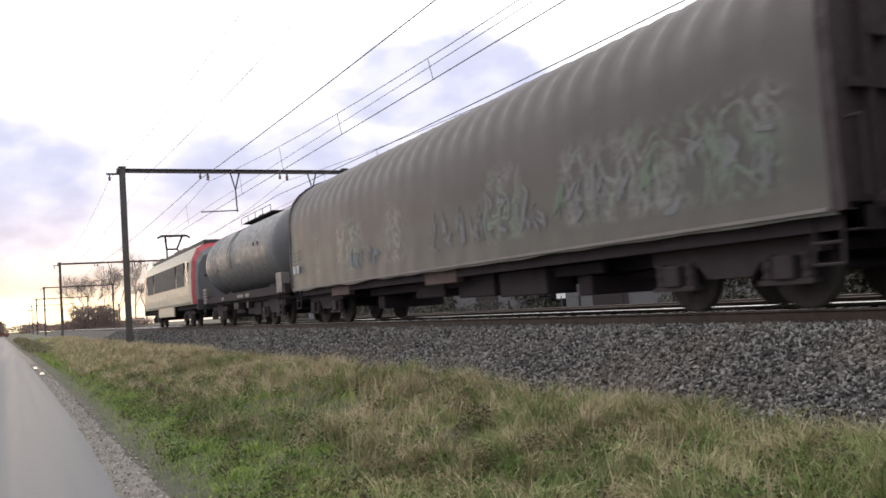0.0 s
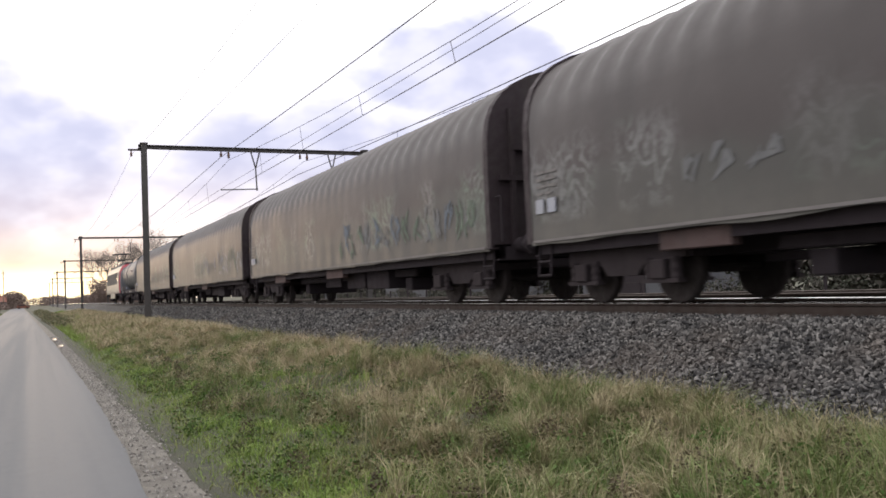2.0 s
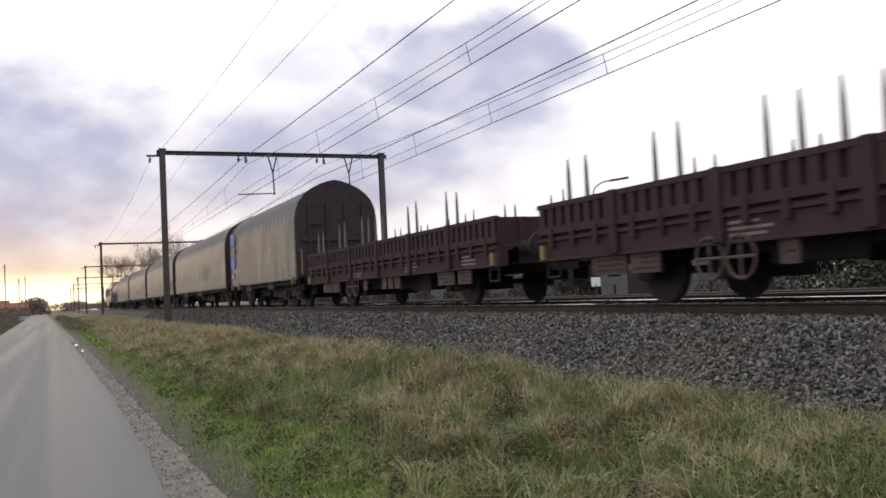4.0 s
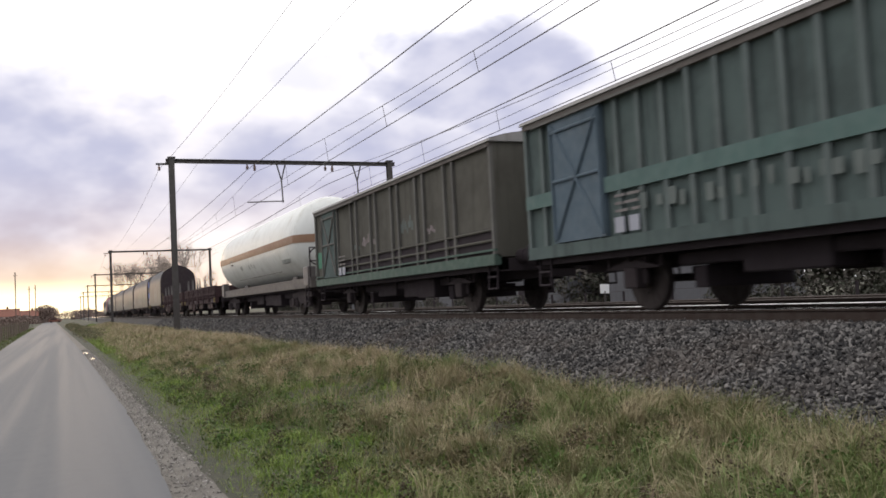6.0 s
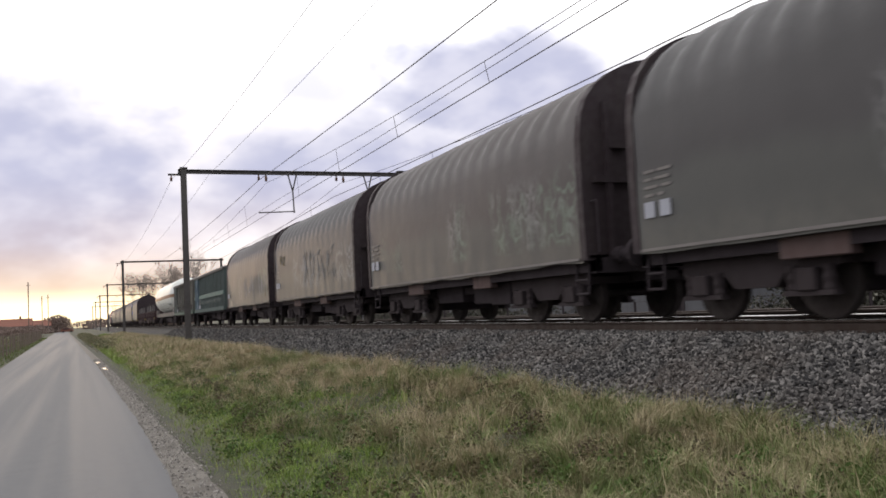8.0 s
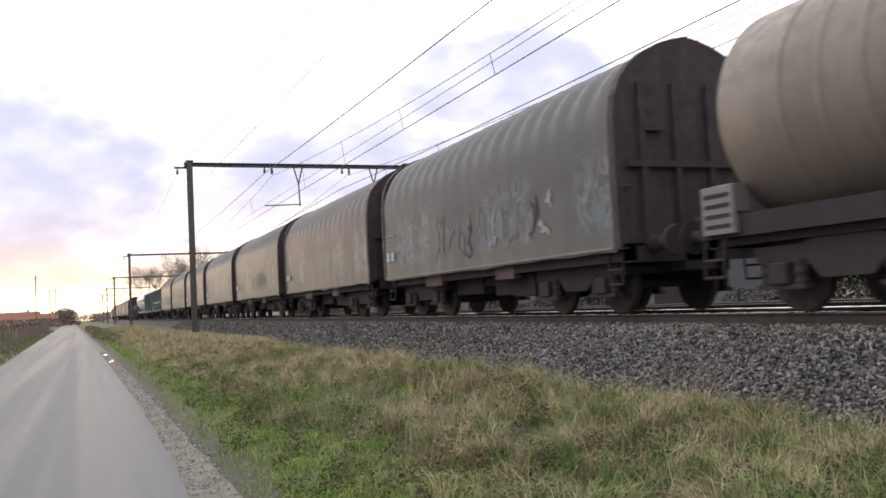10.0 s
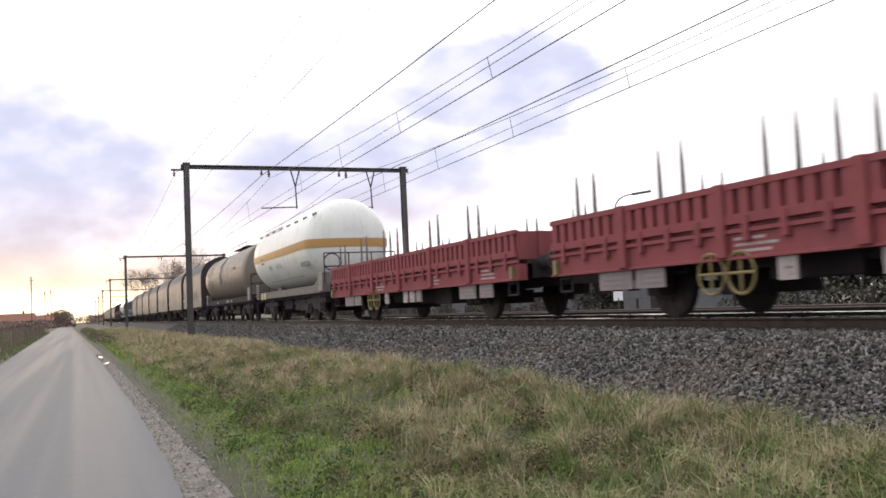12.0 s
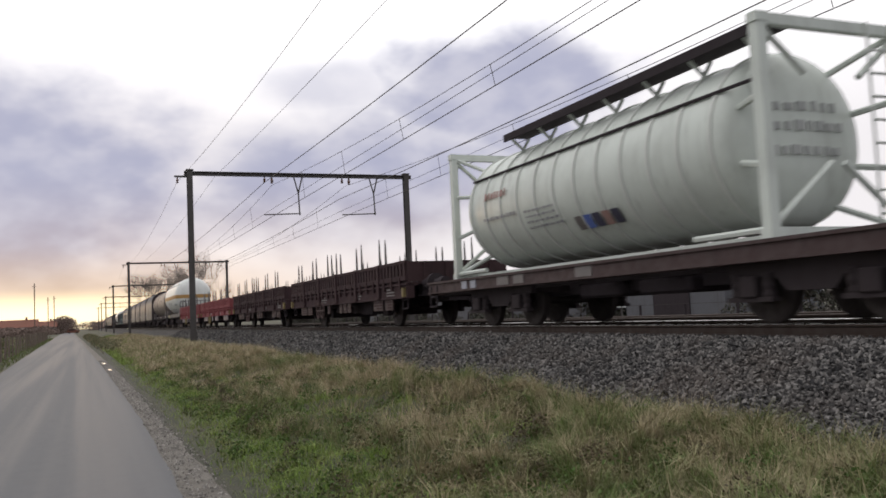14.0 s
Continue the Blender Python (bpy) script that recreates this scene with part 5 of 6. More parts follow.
def low_side_wagon(L, mat, label, stakes=(5.36, 3.2, 1.18, 0.12, -2.1, -4.25), seed=1):
    wag = thing("low_side_wagon", label, "freight wagon", "wagons of the train")
    h = L / 2 - 0.62
    part("floor", boxes((-1.36, 1.36, -h, h, 1.02, 1.11)), M["brown"], wag, "plank floor")
    n = 6
    rng = random.Random(seed)
    for s in (-1, 1):
        for i in range(n):
            y0, y1 = -h + 2 * h * i / n + 0.03, -h + 2 * h * (i + 1) / n - 0.03
            bm = boxes((*sorted((s * 1.32, s * 1.35)), y0, y1, 1.12, 1.64))
            box(bm, *sorted((s * 1.35, s * 1.42)), y0, y1, 1.57, 1.65)
            box(bm, *sorted((s * 1.35, s * 1.425)), y0, y1, 1.15, 1.27)
            for j in range(8):
                yy = y0 + (y1 - y0) * (j + 0.5) / 8
                box(bm, *sorted((s * 1.35, s * 1.41)), yy - 0.075, yy + 0.075, 1.27, 1.57)
            side = part("drop_side", bm, M[mat], wag, "hinged ribbed drop side")
            for dy in (-0.62, 0.0, 0.62):
                part("hinge", boxes((*sorted((s * 1.37, s * 1.445)), (y0 + y1) / 2 + dy - 0.05, (y0 + y1) / 2 + dy + 0.05, 0.94, 1.24)), M[mat], side)
            if i:
                part("side_post", boxes((*sorted((s * 1.36, s * 1.46)), y0 - 0.12, y0 + 0.06, 0.74, 1.66), bevel=0.015), M[mat], wag, "upright post between the drop sides")
        part("solebar", loft(bmesh.new(), [[(s * a, y, z) for a, z in ((1.20, 0.72), (1.42, 0.72), (1.42, 0.75), (1.38, 0.76), (1.38, 1.03), (1.42, 1.04), (1.42, 1.09), (1.20, 1.09))] for y in (-h, h)]), M[mat], wag, "side sill")
        for y0, y1 in ((3.35, 4.0), (4.1, 4.95), (-0.45, -0.16), (-0.92, -0.6), (-1.38, -1.03), (0.97, 1.26), (-4.4, -3.6), (-5.2, -4.6)):
            plate = part("data_plate", boxes((*sorted((s * 1.34, s * 1.37)), y0, y1, 0.44, 0.715)), M[("fadedwhite" if -1 < y0 < 1 else "paleplate") if mat == "red" else "flatbrown"], wag, "faded data plate below the sill")
            for q in range(3):
                part("data_line", boxes((*sorted((s * 1.37, s * 1.374)), y0 + 0.06, y1 - 0.06 - rng.uniform(0, 0.2), 0.49 + 0.075 * q, 0.52 + 0.075 * q)), M["dullplate" if mat == "red" else "brown"], plate)
        for y0 in (h - 4.4, h - 8.2, -h + 1.6):
            for q in range(3):
                part("data_line", boxes((*sorted((s * 1.38, s * 1.384)), y0 - rng.uniform(0.5, 1.0), y0, 0.80 + 0.075 * q, 0.835 + 0.075 * q)), M["fadedwhite" if mat == "red" else "dullplate"], wag, "faded line of white lettering")
    for e in (-1, 1):
        end = part("end_side", boxes((-1.36, 1.36, *sorted((e * h, e * (h - 0.05))), 1.12, 1.62)), M[mat], wag, "ribbed end wall")
        for x in (-0.9, -0.3, 0.3, 0.9):
            part("end_rib", boxes((x - 0.05, x + 0.05, *sorted((e * h, e * (h + 0.05))), 1.12, 1.62)), M[mat], end)
        part("locking_bar", boxes((-1.46, -1.38, e * (h - 0.18) - 0.05, e * (h - 0.18) + 0.05, 0.75, 0.98)), M["yellow"], wag, "yellow locking handle")
    for u in stakes:
        for side_x in (-1.27, 1.27):
            for dy in (-0.25, 0.25):
                top = 2.34 + 0.05 * math.sin(7 * u + 3 * dy + side_x)
                rings = [[(side_x + a * w, u + dy + b * w, z) for a, b in ((-1, -1), (1, -1), (1, 1), (-1, 1))] for w, z in ((0.026, 1.1), (0.026, 1.7), (0.020, 2.1), (0.009, top))]
                part("stake", loft(bmesh.new(), rings), M["stake"], wag, "upright tapered steel stake")
    underframe(wag, L, M["under"], 0.78, 1.06, 1.1)
    bm = bmesh.new()
    for y in (2.36, 1.83):
        ring = [(-1.40, y + 0.24 * math.cos(a * math.pi / 8), 0.56 + 0.26 * math.sin(a * math.pi / 8)) for a in range(17)]
        for a, b in zip(ring, ring[1:]):
            rod(bm, a, b, 0.02)
        rod(bm, (-1.40, y, 0.31), (-1.40, y, 0.82), 0.02)
        rod(bm, (-1.40, y - 0.24, 0.56), (-1.40, y + 0.24, 0.56), 0.02)
    part("brake_handwheel", bm, M["yellow"] if mat == "red" else M["rustbox"], wag, "pair of hand brake wheels")
    axle_guards(wag, -h * 0.62)
    axle_guards(wag, h * 0.62)
    buffers(wag, L)
    steps(wag, L, M["under"])
    return wag


def container_wagon(L):
    wag = thing("container_wagon", "low brown steel flat wagon carrying a tank container", "freight wagon", "wagons of the train")
    h = L / 2 - 0.62
    part("deck_frame", boxes((-1.30, -1.14, -h, h, 0.76, 1.02), (1.14, 1.30, -h, h, 0.76, 1.02), (-1.34, -1.30, -h, h, 0.975, 1.02), (1.30, 1.34, -h, h, 0.975, 1.02), (-1.34, -1.30, -h, h, 0.76, 0.79), (1.30, 1.34, -h, h, 0.76, 0.79), (-1.3, 1.3, -h, -h + 0.2, 0.72, 1.02), (-1.3, 1.3, h - 0.2, h, 0.72, 1.02), (-0.2, 0.2, -h, h, 0.66, 0.98)), M["flatbrown"], wag, "brown side beams")
    for i in range(10):
        y = -h + 0.8 + i * (2 * h - 1.6) / 9
        part("cross_beam", boxes((-1.14, 1.14, y - 0.08, y + 0.08, 0.76, 1.0)), M["flatbrown"], wag)
    for s in (-1, 1):
        for y0, w in ((h - 1.9, 0.26), (h - 2.35, 0.26), (h - 3.6, 0.5), (h - 4.3, 0.4), (h - 6.5, 0.5)):
            part("data_plate", boxes((*sorted((s * 1.30, s * 1.315)), y0 - w, y0, 0.80, 0.965)), M["dullplate" if w > 0.3 else "plate"], wag, "pale data plate")
    underframe(wag, L, M["under"], 0.70, 0.755, 1.0, gear=False)
    for y0, y1 in ((-1.2, 0.1), (0.6, 1.9)):
        part("brake_cylinder", boxes((-0.5, 0.3, y0, y1, 0.46, 0.70), bevel=0.04), M["under"], wag)
    off = L / 2 - 3.8
    bogie(wag, -off)
    bogie(wag, off)
    buffers(wag, L)
    steps(wag, L, M["under"])
    return wag


def tank_container(L):
    """Origin at its base's middle."""
    c = thing("tank_container", "white ribbed tank container in an open corner frame", "tank container")
    h, w, top = L / 2, 1.22, 2.76
    r, zc = 1.195, 1.385
    hb = h - 0.5
    prof = [(-hb, 0.05)] + [(-hb + 0.4 * (1 - math.cos(a * math.pi / 16)), r * math.sin(a * math.pi / 16) ** 0.75) for a in range(1, 9)]
    prof += [(-a, b) for a, b in prof[::-1]]
    body = part("tank", lathe(bmesh.new(), prof, "y", 48, (0, 0, zc)), M["container"], c, "white cylindrical tank", smooth=True)
    for i in range(12):
        y = -hb + 0.5 + (2 * hb - 1.0) * i / 11
        part("ring_rib", lathe(bmesh.new(), [(y - 0.035, r + 0.003), (y - 0.03, r + 0.028), (y + 0.03, r + 0.028), (y + 0.035, r + 0.003)], "y", 48, (0, 0, zc)), M["rib"], body, "welded ring", smooth=False)
    for s in (-1, 1):
        y = s * (h - 0.08)
        bm = bmesh.new()
        for x in (-w + 0.07, w - 0.07):
            box(bm, x - 0.07, x + 0.07, y - 0.08, y + 0.08, 0, top)
            for z in (0.0, top - 0.12):
                box(bm, x - 0.09, x + 0.09, y - 0.09, y + 0.09, z, z + 0.12)
        box(bm, -w, w, y - 0.06, y + 0.06, 0.0, 0.14)
        box(bm, -w, w, y - 0.06, y + 0.06, top - 0.14, top)
        part("end_frame", bm, M["container"], c, "white steel end frame")
        yi = s * (hb - 0.25)
        rr = []
        for x in (-1, 1):
            rr += [((x * (w - 0.1), y, top - 0.1), (x * 0.55, yi, zc + 0.85)), ((x * (w - 0.1), y, 0.1), (x * 0.6, yi, zc - 0.9)), ((x * (w - 0.1), y, 0.9), (x * 0.95, yi, zc - 0.35)), ((x * (w - 0.1), y, 1.8), (x * 0.95, yi, zc + 0.35)), ((x * (w - 0.08), y, 0.12), (x * (w - 0.08), s * (h - 1.5), 0.12))]
            rr += [((x * (w - 0.1), y, 0.15), (x * 0.1, y, 0.95)), ((x * (w - 0.1), y, top - 0.15), (x * 0.45, y, top - 0.7))]
        for a, b in rr:
            part("brace", rods([(a, b)], 0.045, 6), M["container"], c, "white diagonal brace")
    part("end_ladder", rods([((0.55, -h - 0.02, 0.1), (0.55, -h - 0.02, top)), ((0.95, -h - 0.02, 0.1), (0.95, -h - 0.02, top))] + [((0.55, -h - 0.02, 0.3 + 0.3 * i), (0.95, -h - 0.02, 0.3 + 0.3 * i)) for i in range(8)], 0.02), M["rib"], c, "end ladder")
    part("walkway", boxes((-0.95, -0.45, -h + 0.1, h - 2.2, top - 0.06, top - 0.02), (-0.97, -0.93, -h + 0.1, h - 2.2, top - 0.14, top - 0.0)), M["under"], c, "dark walkway along the top")
    for y in np.linspace(-h + 0.6, h - 2.4, 7):
        for a, b in (((-0.9, y, top - 0.1), (-0.55, y, zc + 0.98)), ((-0.5, y, top - 0.1), (-0.9, y, zc + 0.66))):
            part("walkway_support", rods([(a, b)], 0.03), M["container"], c)
    part("top_rail", rods([((-1.06, -h + 0.1, zc + 0.62), (-1.06, h - 0.9, zc + 0.62))], 0.025), M["under"], c)
    rng = random.Random(17)

    def label(name, y0, y1, dz0, dz1, mt, text):
        """A flat mark that follows the tank's curve."""
        rings = [[(-math.sqrt((r + 0.03) ** 2 - dz * dz), y, zc + dz) for dz in (dz0, (dz0 + dz1) / 2, dz1)] for y in (y0, (y0 + y1) / 2, y1)]
        part(name, loft(bmesh.new(), rings, closed=False, caps=False), M[mt], body, text)

    def words(y0, y1, dz, tall, mt):
        y = y0
        while y > y1:
            w = rng.uniform(0.05, 0.13)
            label("lettering", y - w, y, dz, dz + tall * rng.uniform(0.75, 1.0), mt, "faded lettering")
            y -= w + rng.uniform(0.03, 0.06)

    words(h - 1.7, h - 2.6, 0.12, 0.15, "fadedred")
    words(h - 1.6, h - 2.9, -0.30, 0.07, "letter_faint")
    for i in range(4):
        words(h - 3.3, h - 4.4, -0.62 + 0.1 * i, 0.045, "letter_faint")
    for i, mt in enumerate(("letter_dark", "fadedred", "letter_dark", "blueplate", "dullplate")):
        label("placard", h - 6.15 + 0.27 * i, h - 5.93 + 0.27 * i, -0.80, -0.58, mt, "small warning placard")
    for z0 in (0.32, 0.06, -0.26):
        x = -0.78
        while x < 0.5:
            w = rng.uniform(0.07, 0.16)
            q = min(0.99, math.hypot(x + w / 2, z0 + 0.06) / r) ** (1 / 0.75)
            y = -hb + 0.4 * (1 - math.sqrt(1 - q * q))
            part("end_lettering", boxes((x, x + w, y - 0.025, y + 0.05, zc + z0, zc + z0 + rng.uniform(0.09, 0.13))), M["ghostgrey"], body, "faded grey lettering")
            x += w + rng.uniform(0.04, 0.1)
    part("base_frame", boxes((-0.75, -0.6, -h + 0.2, h - 0.2, 0.0, 0.1), (0.6, 0.75, -h + 0.2, h - 0.2, 0.0, 0.1)), M["container"], c, "base rails under the tank")
    return c


def locomotive(L):
    wag = thing("electric_locomotive", "cream electric locomotive with red cab ends and a raised pantograph", "locomotive")
    h = L / 2 - 0.55
    prof = [(-1.42, 1.05), (-1.45, 1.5), (-1.45, 2.3), (-1.38, 3.1), (-1.12, 3.62), (-0.7, 3.85), (0, 3.92), (0.7, 3.85), (1.12, 3.62), (1.38, 3.1), (1.45, 2.3), (1.45, 1.5), (1.42, 1.05)]

    def cut(y, f, lift=0.0):
        return [(x * f, y, z - lift * max(0, z - 2.2)) for x, z in prof]
    part("body", loft(bmesh.new(), [cut(-h + 1.35, 1), cut(h - 1.35, 1)]), M["loco_white"], wag, "cream body side")
    for s in (-1, 1):
        rings = [cut(s * (h - 1.35), 1.0), cut(s * (h - 0.85), 0.985)]
        part("cab_side", loft(bmesh.new(), rings), M["loco_white"], wag, "cream cab side")
        rings = [cut(s * (h - 0.22), 0.935, 0.15), cut(s * h, 0.88, 0.3)]
        part("cab_face", loft(bmesh.new(), rings), M["grey_tank"], wag, "grey cab face")
        rings = [cut(s * (h - 0.85), 0.987), cut(s * (h - 0.6), 0.975, 0.05), cut(s * (h - 0.22), 0.935, 0.15)]
        cab = part("cab", loft(bmesh.new(), rings), M["loco_red"], wag, "red cab end")
        part("windscreen", loft(bmesh.new(), [[(x, s * (h - a), z) for x, z, a in ((-1.0, 2.25, -0.02), (1.0, 2.25, -0.02), (0.9, 2.95, 0.10), (-0.9, 2.95, 0.10))], [(x, s * (h - a), z) for x, z, a in ((-1.0, 2.25, 0.1), (1.0, 2.25, 0.1), (0.9, 2.95, 0.25), (-0.9, 2.95, 0.25))]]), M["glass"], cab, "dark windscreen")
        part("buffer_beam", boxes((-1.35, 1.35, *sorted((s * (h - 0.1), s * (h + 0.06))), 0.75, 1.25), bevel=0.03), M["loco_dark"], wag)
        for x in (-1, 1):
            part("headlight", lathe(bmesh.new(), [(-0.05, 0.1), (0.05, 0.1)], "y", 12, (x * 0.85, s * (h + 0.0), 1.5)), M["plate"], cab, "round lamp")
        part("side_glass", boxes((-1.46, -1.3, *sorted((s * (h - 2.1), s * (h - 1.5))), 2.05, 3.0)), M["glass"], wag, "dark cab side window")
        part("side_skirt", boxes((*sorted((s * 1.3, s * 1.40)), -2.6, 2.6, 0.55, 1.1), bevel=0.03), M["loco_white"], wag)
    for x in (-1, 1):
        for y0, y1 in ((-h + 2.5, -h + 4.6), (-h + 4.95, h - 5.2), (h - 4.85, h - 2.5)):
            part("window_band", boxes((*sorted((x * 1.30, x * 1.464)), y0, y1, 1.95, 3.05)), M["loco_dark"], wag, "dark grille and window panel")
        part("lower_rail", boxes((*sorted((x * 1.40, x * 1.462)), -h + 1.4, h - 1.4, 1.10, 1.16)), M["dullplate"], wag)
    part("roof_gear", boxes((-0.8, 0.8, -h + 0.7, h - 0.7, 3.7, 3.99), (-0.6, 0.6, -2, 1.5, 3.98, 4.12), bevel=0.03), M["loco_dark"], wag, "dark roof equipment")
    y = h - 3.4
    bm = rods([((-0.5, y - 0.9, 4.05), (-0.3, y + 0.5, 4.7)), ((0.5, y - 0.9, 4.05), (0.3, y + 0.5, 4.7)), ((-0.3, y + 0.5, 4.7), (-0.5, y - 0.4, 5.42)), ((0.3, y + 0.5, 4.7), (0.5, y - 0.4, 5.42)), ((-0.3, y + 0.5, 4.7), (0.3, y + 0.5, 4.7)), ((-0.95, y - 0.4, 5.3), (-0.7, y - 0.4, 5.44)), ((-0.7, y - 0.4, 5.44), (0.7, y - 0.4, 5.44)), ((0.7, y - 0.4, 5.44), (0.95, y - 0.4, 5.3)), ((-0.7, y - 0.1, 5.44), (0.7, y - 0.1, 5.44))], 0.06)
    part("pantograph", bm, M["loco_dark"], wag, "raised pantograph")
    part("chassis", boxes((-1.2, 1.2, -h + 0.4, h - 0.4, 0.85, 1.06)), M["under"], wag)
    bogie(wag, -h + 3.6)
    bogie(wag, h - 3.6)
    buffers(wag, L)
    return wag


# ---- the train: front and rear of each vehicle's room at the clip's start ----
TRAIN = []


def couple(ob, front, rear):
    TRAIN.append((ob, (front + rear) / 2, 0.0))


def make_train():
    couple(locomotive(18.6), 57.6, 39.0)
    couple(tank_wagon(13.8, 1.34, 2.55, "grey_tank", None, "under", "short grey tank wagon with a walkway on top", walkway=True, end_rail=False), 39.0, 25.2)
    rils = tarpaulin_wagon(20.08, "tarp", "long dirty grey tarpaulin-hooded wagon with sprayed paint", seed=1)
    couple(rils, 25.2, 5.1)
    tags = (((1.5, -3.5, 1.35, 2.1, ("spray_white", "spray_grey")), (-4.5, -9.0, 1.25, 2.3, ("spray_green", "spray_white"))),
            ((-1.0, -8.5, 1.2, 2.1, ("spray_green", "spray_grey", "spray_blue")),),
            ((5.6, 4.2, 1.5, 1.9, ("spray_grey",)), (2.2, 0.6, 1.4, 2.3, ("spray_white",)), (-1.6, -4.4, 1.5, 2.4, ("spray_white", "spray_grey"))))
    for i in range(3):
        ob = copy_thing(rils, Matrix())
        for row in tags[i]:
            spray(ob, *row, seed=30 + i, folds=1)
        couple(ob, 5.1 - 20.08 * i, 5.1 - 20.08 * (i + 1))
    spray(rils, 4.5, 2.8, 1.25, 1.75, ("spray_blue", "spray_grey"), 41, 1)
    spray(rils, 0.0, -8.4, 1.3, 2.15, ("spray_grey", "spray_green", "spray_grey"), 42, 1)
    couple(tarpaulin_wagon(13.0, "tarp_dark", "short dark hooded wagon with blue notice panels", seed=4, panel=True), -55.2, -68.2)
    br = low_side_wagon(14.1, "brown", "rusty brown low-sided wagon with tall steel stakes", (5.36, 3.2, 1.18, 0.12, -2.1, -4.25))
    couple(br, -68.2, -82.5)
    couple(copy_thing(br, Matrix()), -82.5, -96.8)
    couple(tank_wagon(18.9, 1.46, 2.70, "white_tank", "orange", "cream_frame", "long white gas tank wagon with a faded orange stripe", sill=0.28, inset=0.75, sill_top=1.22, rear=0.8, dome=0.5, band=(-0.20, 0.08)), -97.1, -116.1)
    couple(covered_wagon(13.7, "board", "green_paint", "weathered grey-brown covered wagon with green sill", (1.16, 1.2), 12, door="teal", dark_low=True), -116.1, -129.8)
    couple(covered_wagon(14.0, "teal", "tealband", "faded teal covered wagon with ribbed sides", (1.75, 1.98), 24, lettering=True), -129.8, -143.9)
    sh = tarpaulin_wagon(12.14, "tarp", "short grey-brown tarpaulin-hooded wagon", seed=9)
    couple(sh, -143.95, -156.1)
    sh2 = tarpaulin_wagon(12.14, "tarp_dark", "short slate-grey tarpaulin-hooded wagon", seed=12)
    for i in range(1, 7):
        ob = sh2 if i == 6 else copy_thing(sh2 if i in (1, 3) else sh, Matrix())
        if i == 1:
            spray(ob, 4.6, 3.7, 2.3, 2.75, ("spray_ochre",), 51, 12)
            spray(ob, 0.6, -3.4, 1.4, 2.6, ("spray_grey",), 52, 12)
        elif i == 4:
            spray(ob, 1.0, -3.0, 1.3, 2.1, ("spray_grey",), 53, 9)
        elif i == 6:
            spray(ob, 1.8, -3.6, 1.2, 2.2, ("spray_grey", "spray_white", "endwall"), 54, 12)
        couple(ob, -143.95 - 12.14 * i, -143.95 - 12.14 * (i + 1))
    spray(sh, 0.4, -4.2, 1.2, 2.3, ("spray_white", "spray_white", "spray_grey"), 55, 9)
    spray(sh, -4.3, -5.0, 1.3, 1.8, ("spray_ochre",), 56, 9)
    couple(tank_wagon(16.9, 1.42, 2.50, "tan_tank", None, "under", "dusty tan tank wagon with a walkway on top", walkway=True, dome=0.12), -229.1, -246.3)
    couple(tank_wagon(13.3, 1.52, 2.76, "white_tank", "ochre", "cream_frame", "white gas tank wagon with an ochre stripe", sill=0.22, dots=True, inset=0.8, rear=0.8, dome=0.5, band=(-0.24, 0.06), sprayed=True), -246.3, -259.6)
    red = low_side_wagon(13.9, "red", "red low-sided wagon with ribbed drop sides and stakes", (5.36, 3.2, 1.18, 0.12, -2.1, -4.25))
    couple(red, -259.6, -273.5)
    couple(copy_thing(red, Matrix()), -273.5, -287.4)
    couple(copy_thing(br, Matrix()), -287.4, -301.3)
    couple(low_side_wagon(14.0, "brown", "rusty brown low-sided wagon with a few steel stakes", (5.36, 3.2, 1.18, 0.12, -2.1, -4.25)), -301.3, -315.3)
    couple(container_wagon(15.6), -315.3, -330.9)
    box_ob = tank_container(9.5)
    TRAIN.append((box_ob, -322.0, 1.02))


# ---- distance ----
def bare_tree(name, x, y, height, seed, label, spread=0.55, levels=4):
    rng = random.Random(seed)
    t = thing(name, label, "tree", "trees by the line")
    bm, tips = bmesh.new(), []

    def grow(p, d, l, r, k):
        q = p + d * l
        rod(bm, p, q, r, 5)
        if k == 0:
            tips.append(q)
            return
        for _ in range(rng.choice((2, 3, 3))):
            nd = (d + Vector((rng.uniform(-1, 1), rng.uniform(-1, 1), rng.uniform(-0.2, 0.7))) * spread).normalized()
            grow(p + d * l * rng.uniform(0.6, 1.0), nd, l * rng.uniform(0.6, 0.85), max(0.018, r * 0.55), k - 1)
    g = float(ground_z(np.array([x]), np.array([y]))[0])
    grow(Vector((x, y, g - 0.2)), Vector((rng.uniform(-0.05, 0.05), 0, 1)), height * 0.3, height * 0.008, levels + 1)
    part("trunk", bm, M["hazetwig"], t, "bare branching trunk")
    return t, tips


def leaf_cloud(name, parent_or_none, centres, radii, count, size, material, label, category, seed, kind="stuff"):
    rng = np.random.default_rng(seed)
    k = rng.integers(0, len(centres), count)
    c, r = np.array(centres)[k], np.array(radii)[k]
    d = rng.normal(size=(count, 3))
    d /= np.linalg.norm(d, axis=1)[:, None]
    p = c + d * r * rng.uniform(0.35, 1.0, (count, 1)) ** 0.5
    u = rng.normal(size=(count, 3))
    u /= np.linalg.norm(u, axis=1)[:, None]
    w = np.cross(u, rng.normal(size=(count, 3)))
    w /= np.linalg.norm(w, axis=1)[:, None]
    s = size * rng.uniform(0.6, 1.4, (count, 1))
    v = np.stack([p - u * s, p + w * s * 0.6, p + u * s, p - w * s * 0.6], 1).reshape(-1, 3)
    f = np.arange(count * 4).reshape(-1, 4)
    ob = numpy_mesh(name, v, f, material)
    if parent_or_none is not None:
        ob.parent = parent_or_none
        return tagged(ob, label)
    return tagged(ob, label, category, kind=kind)


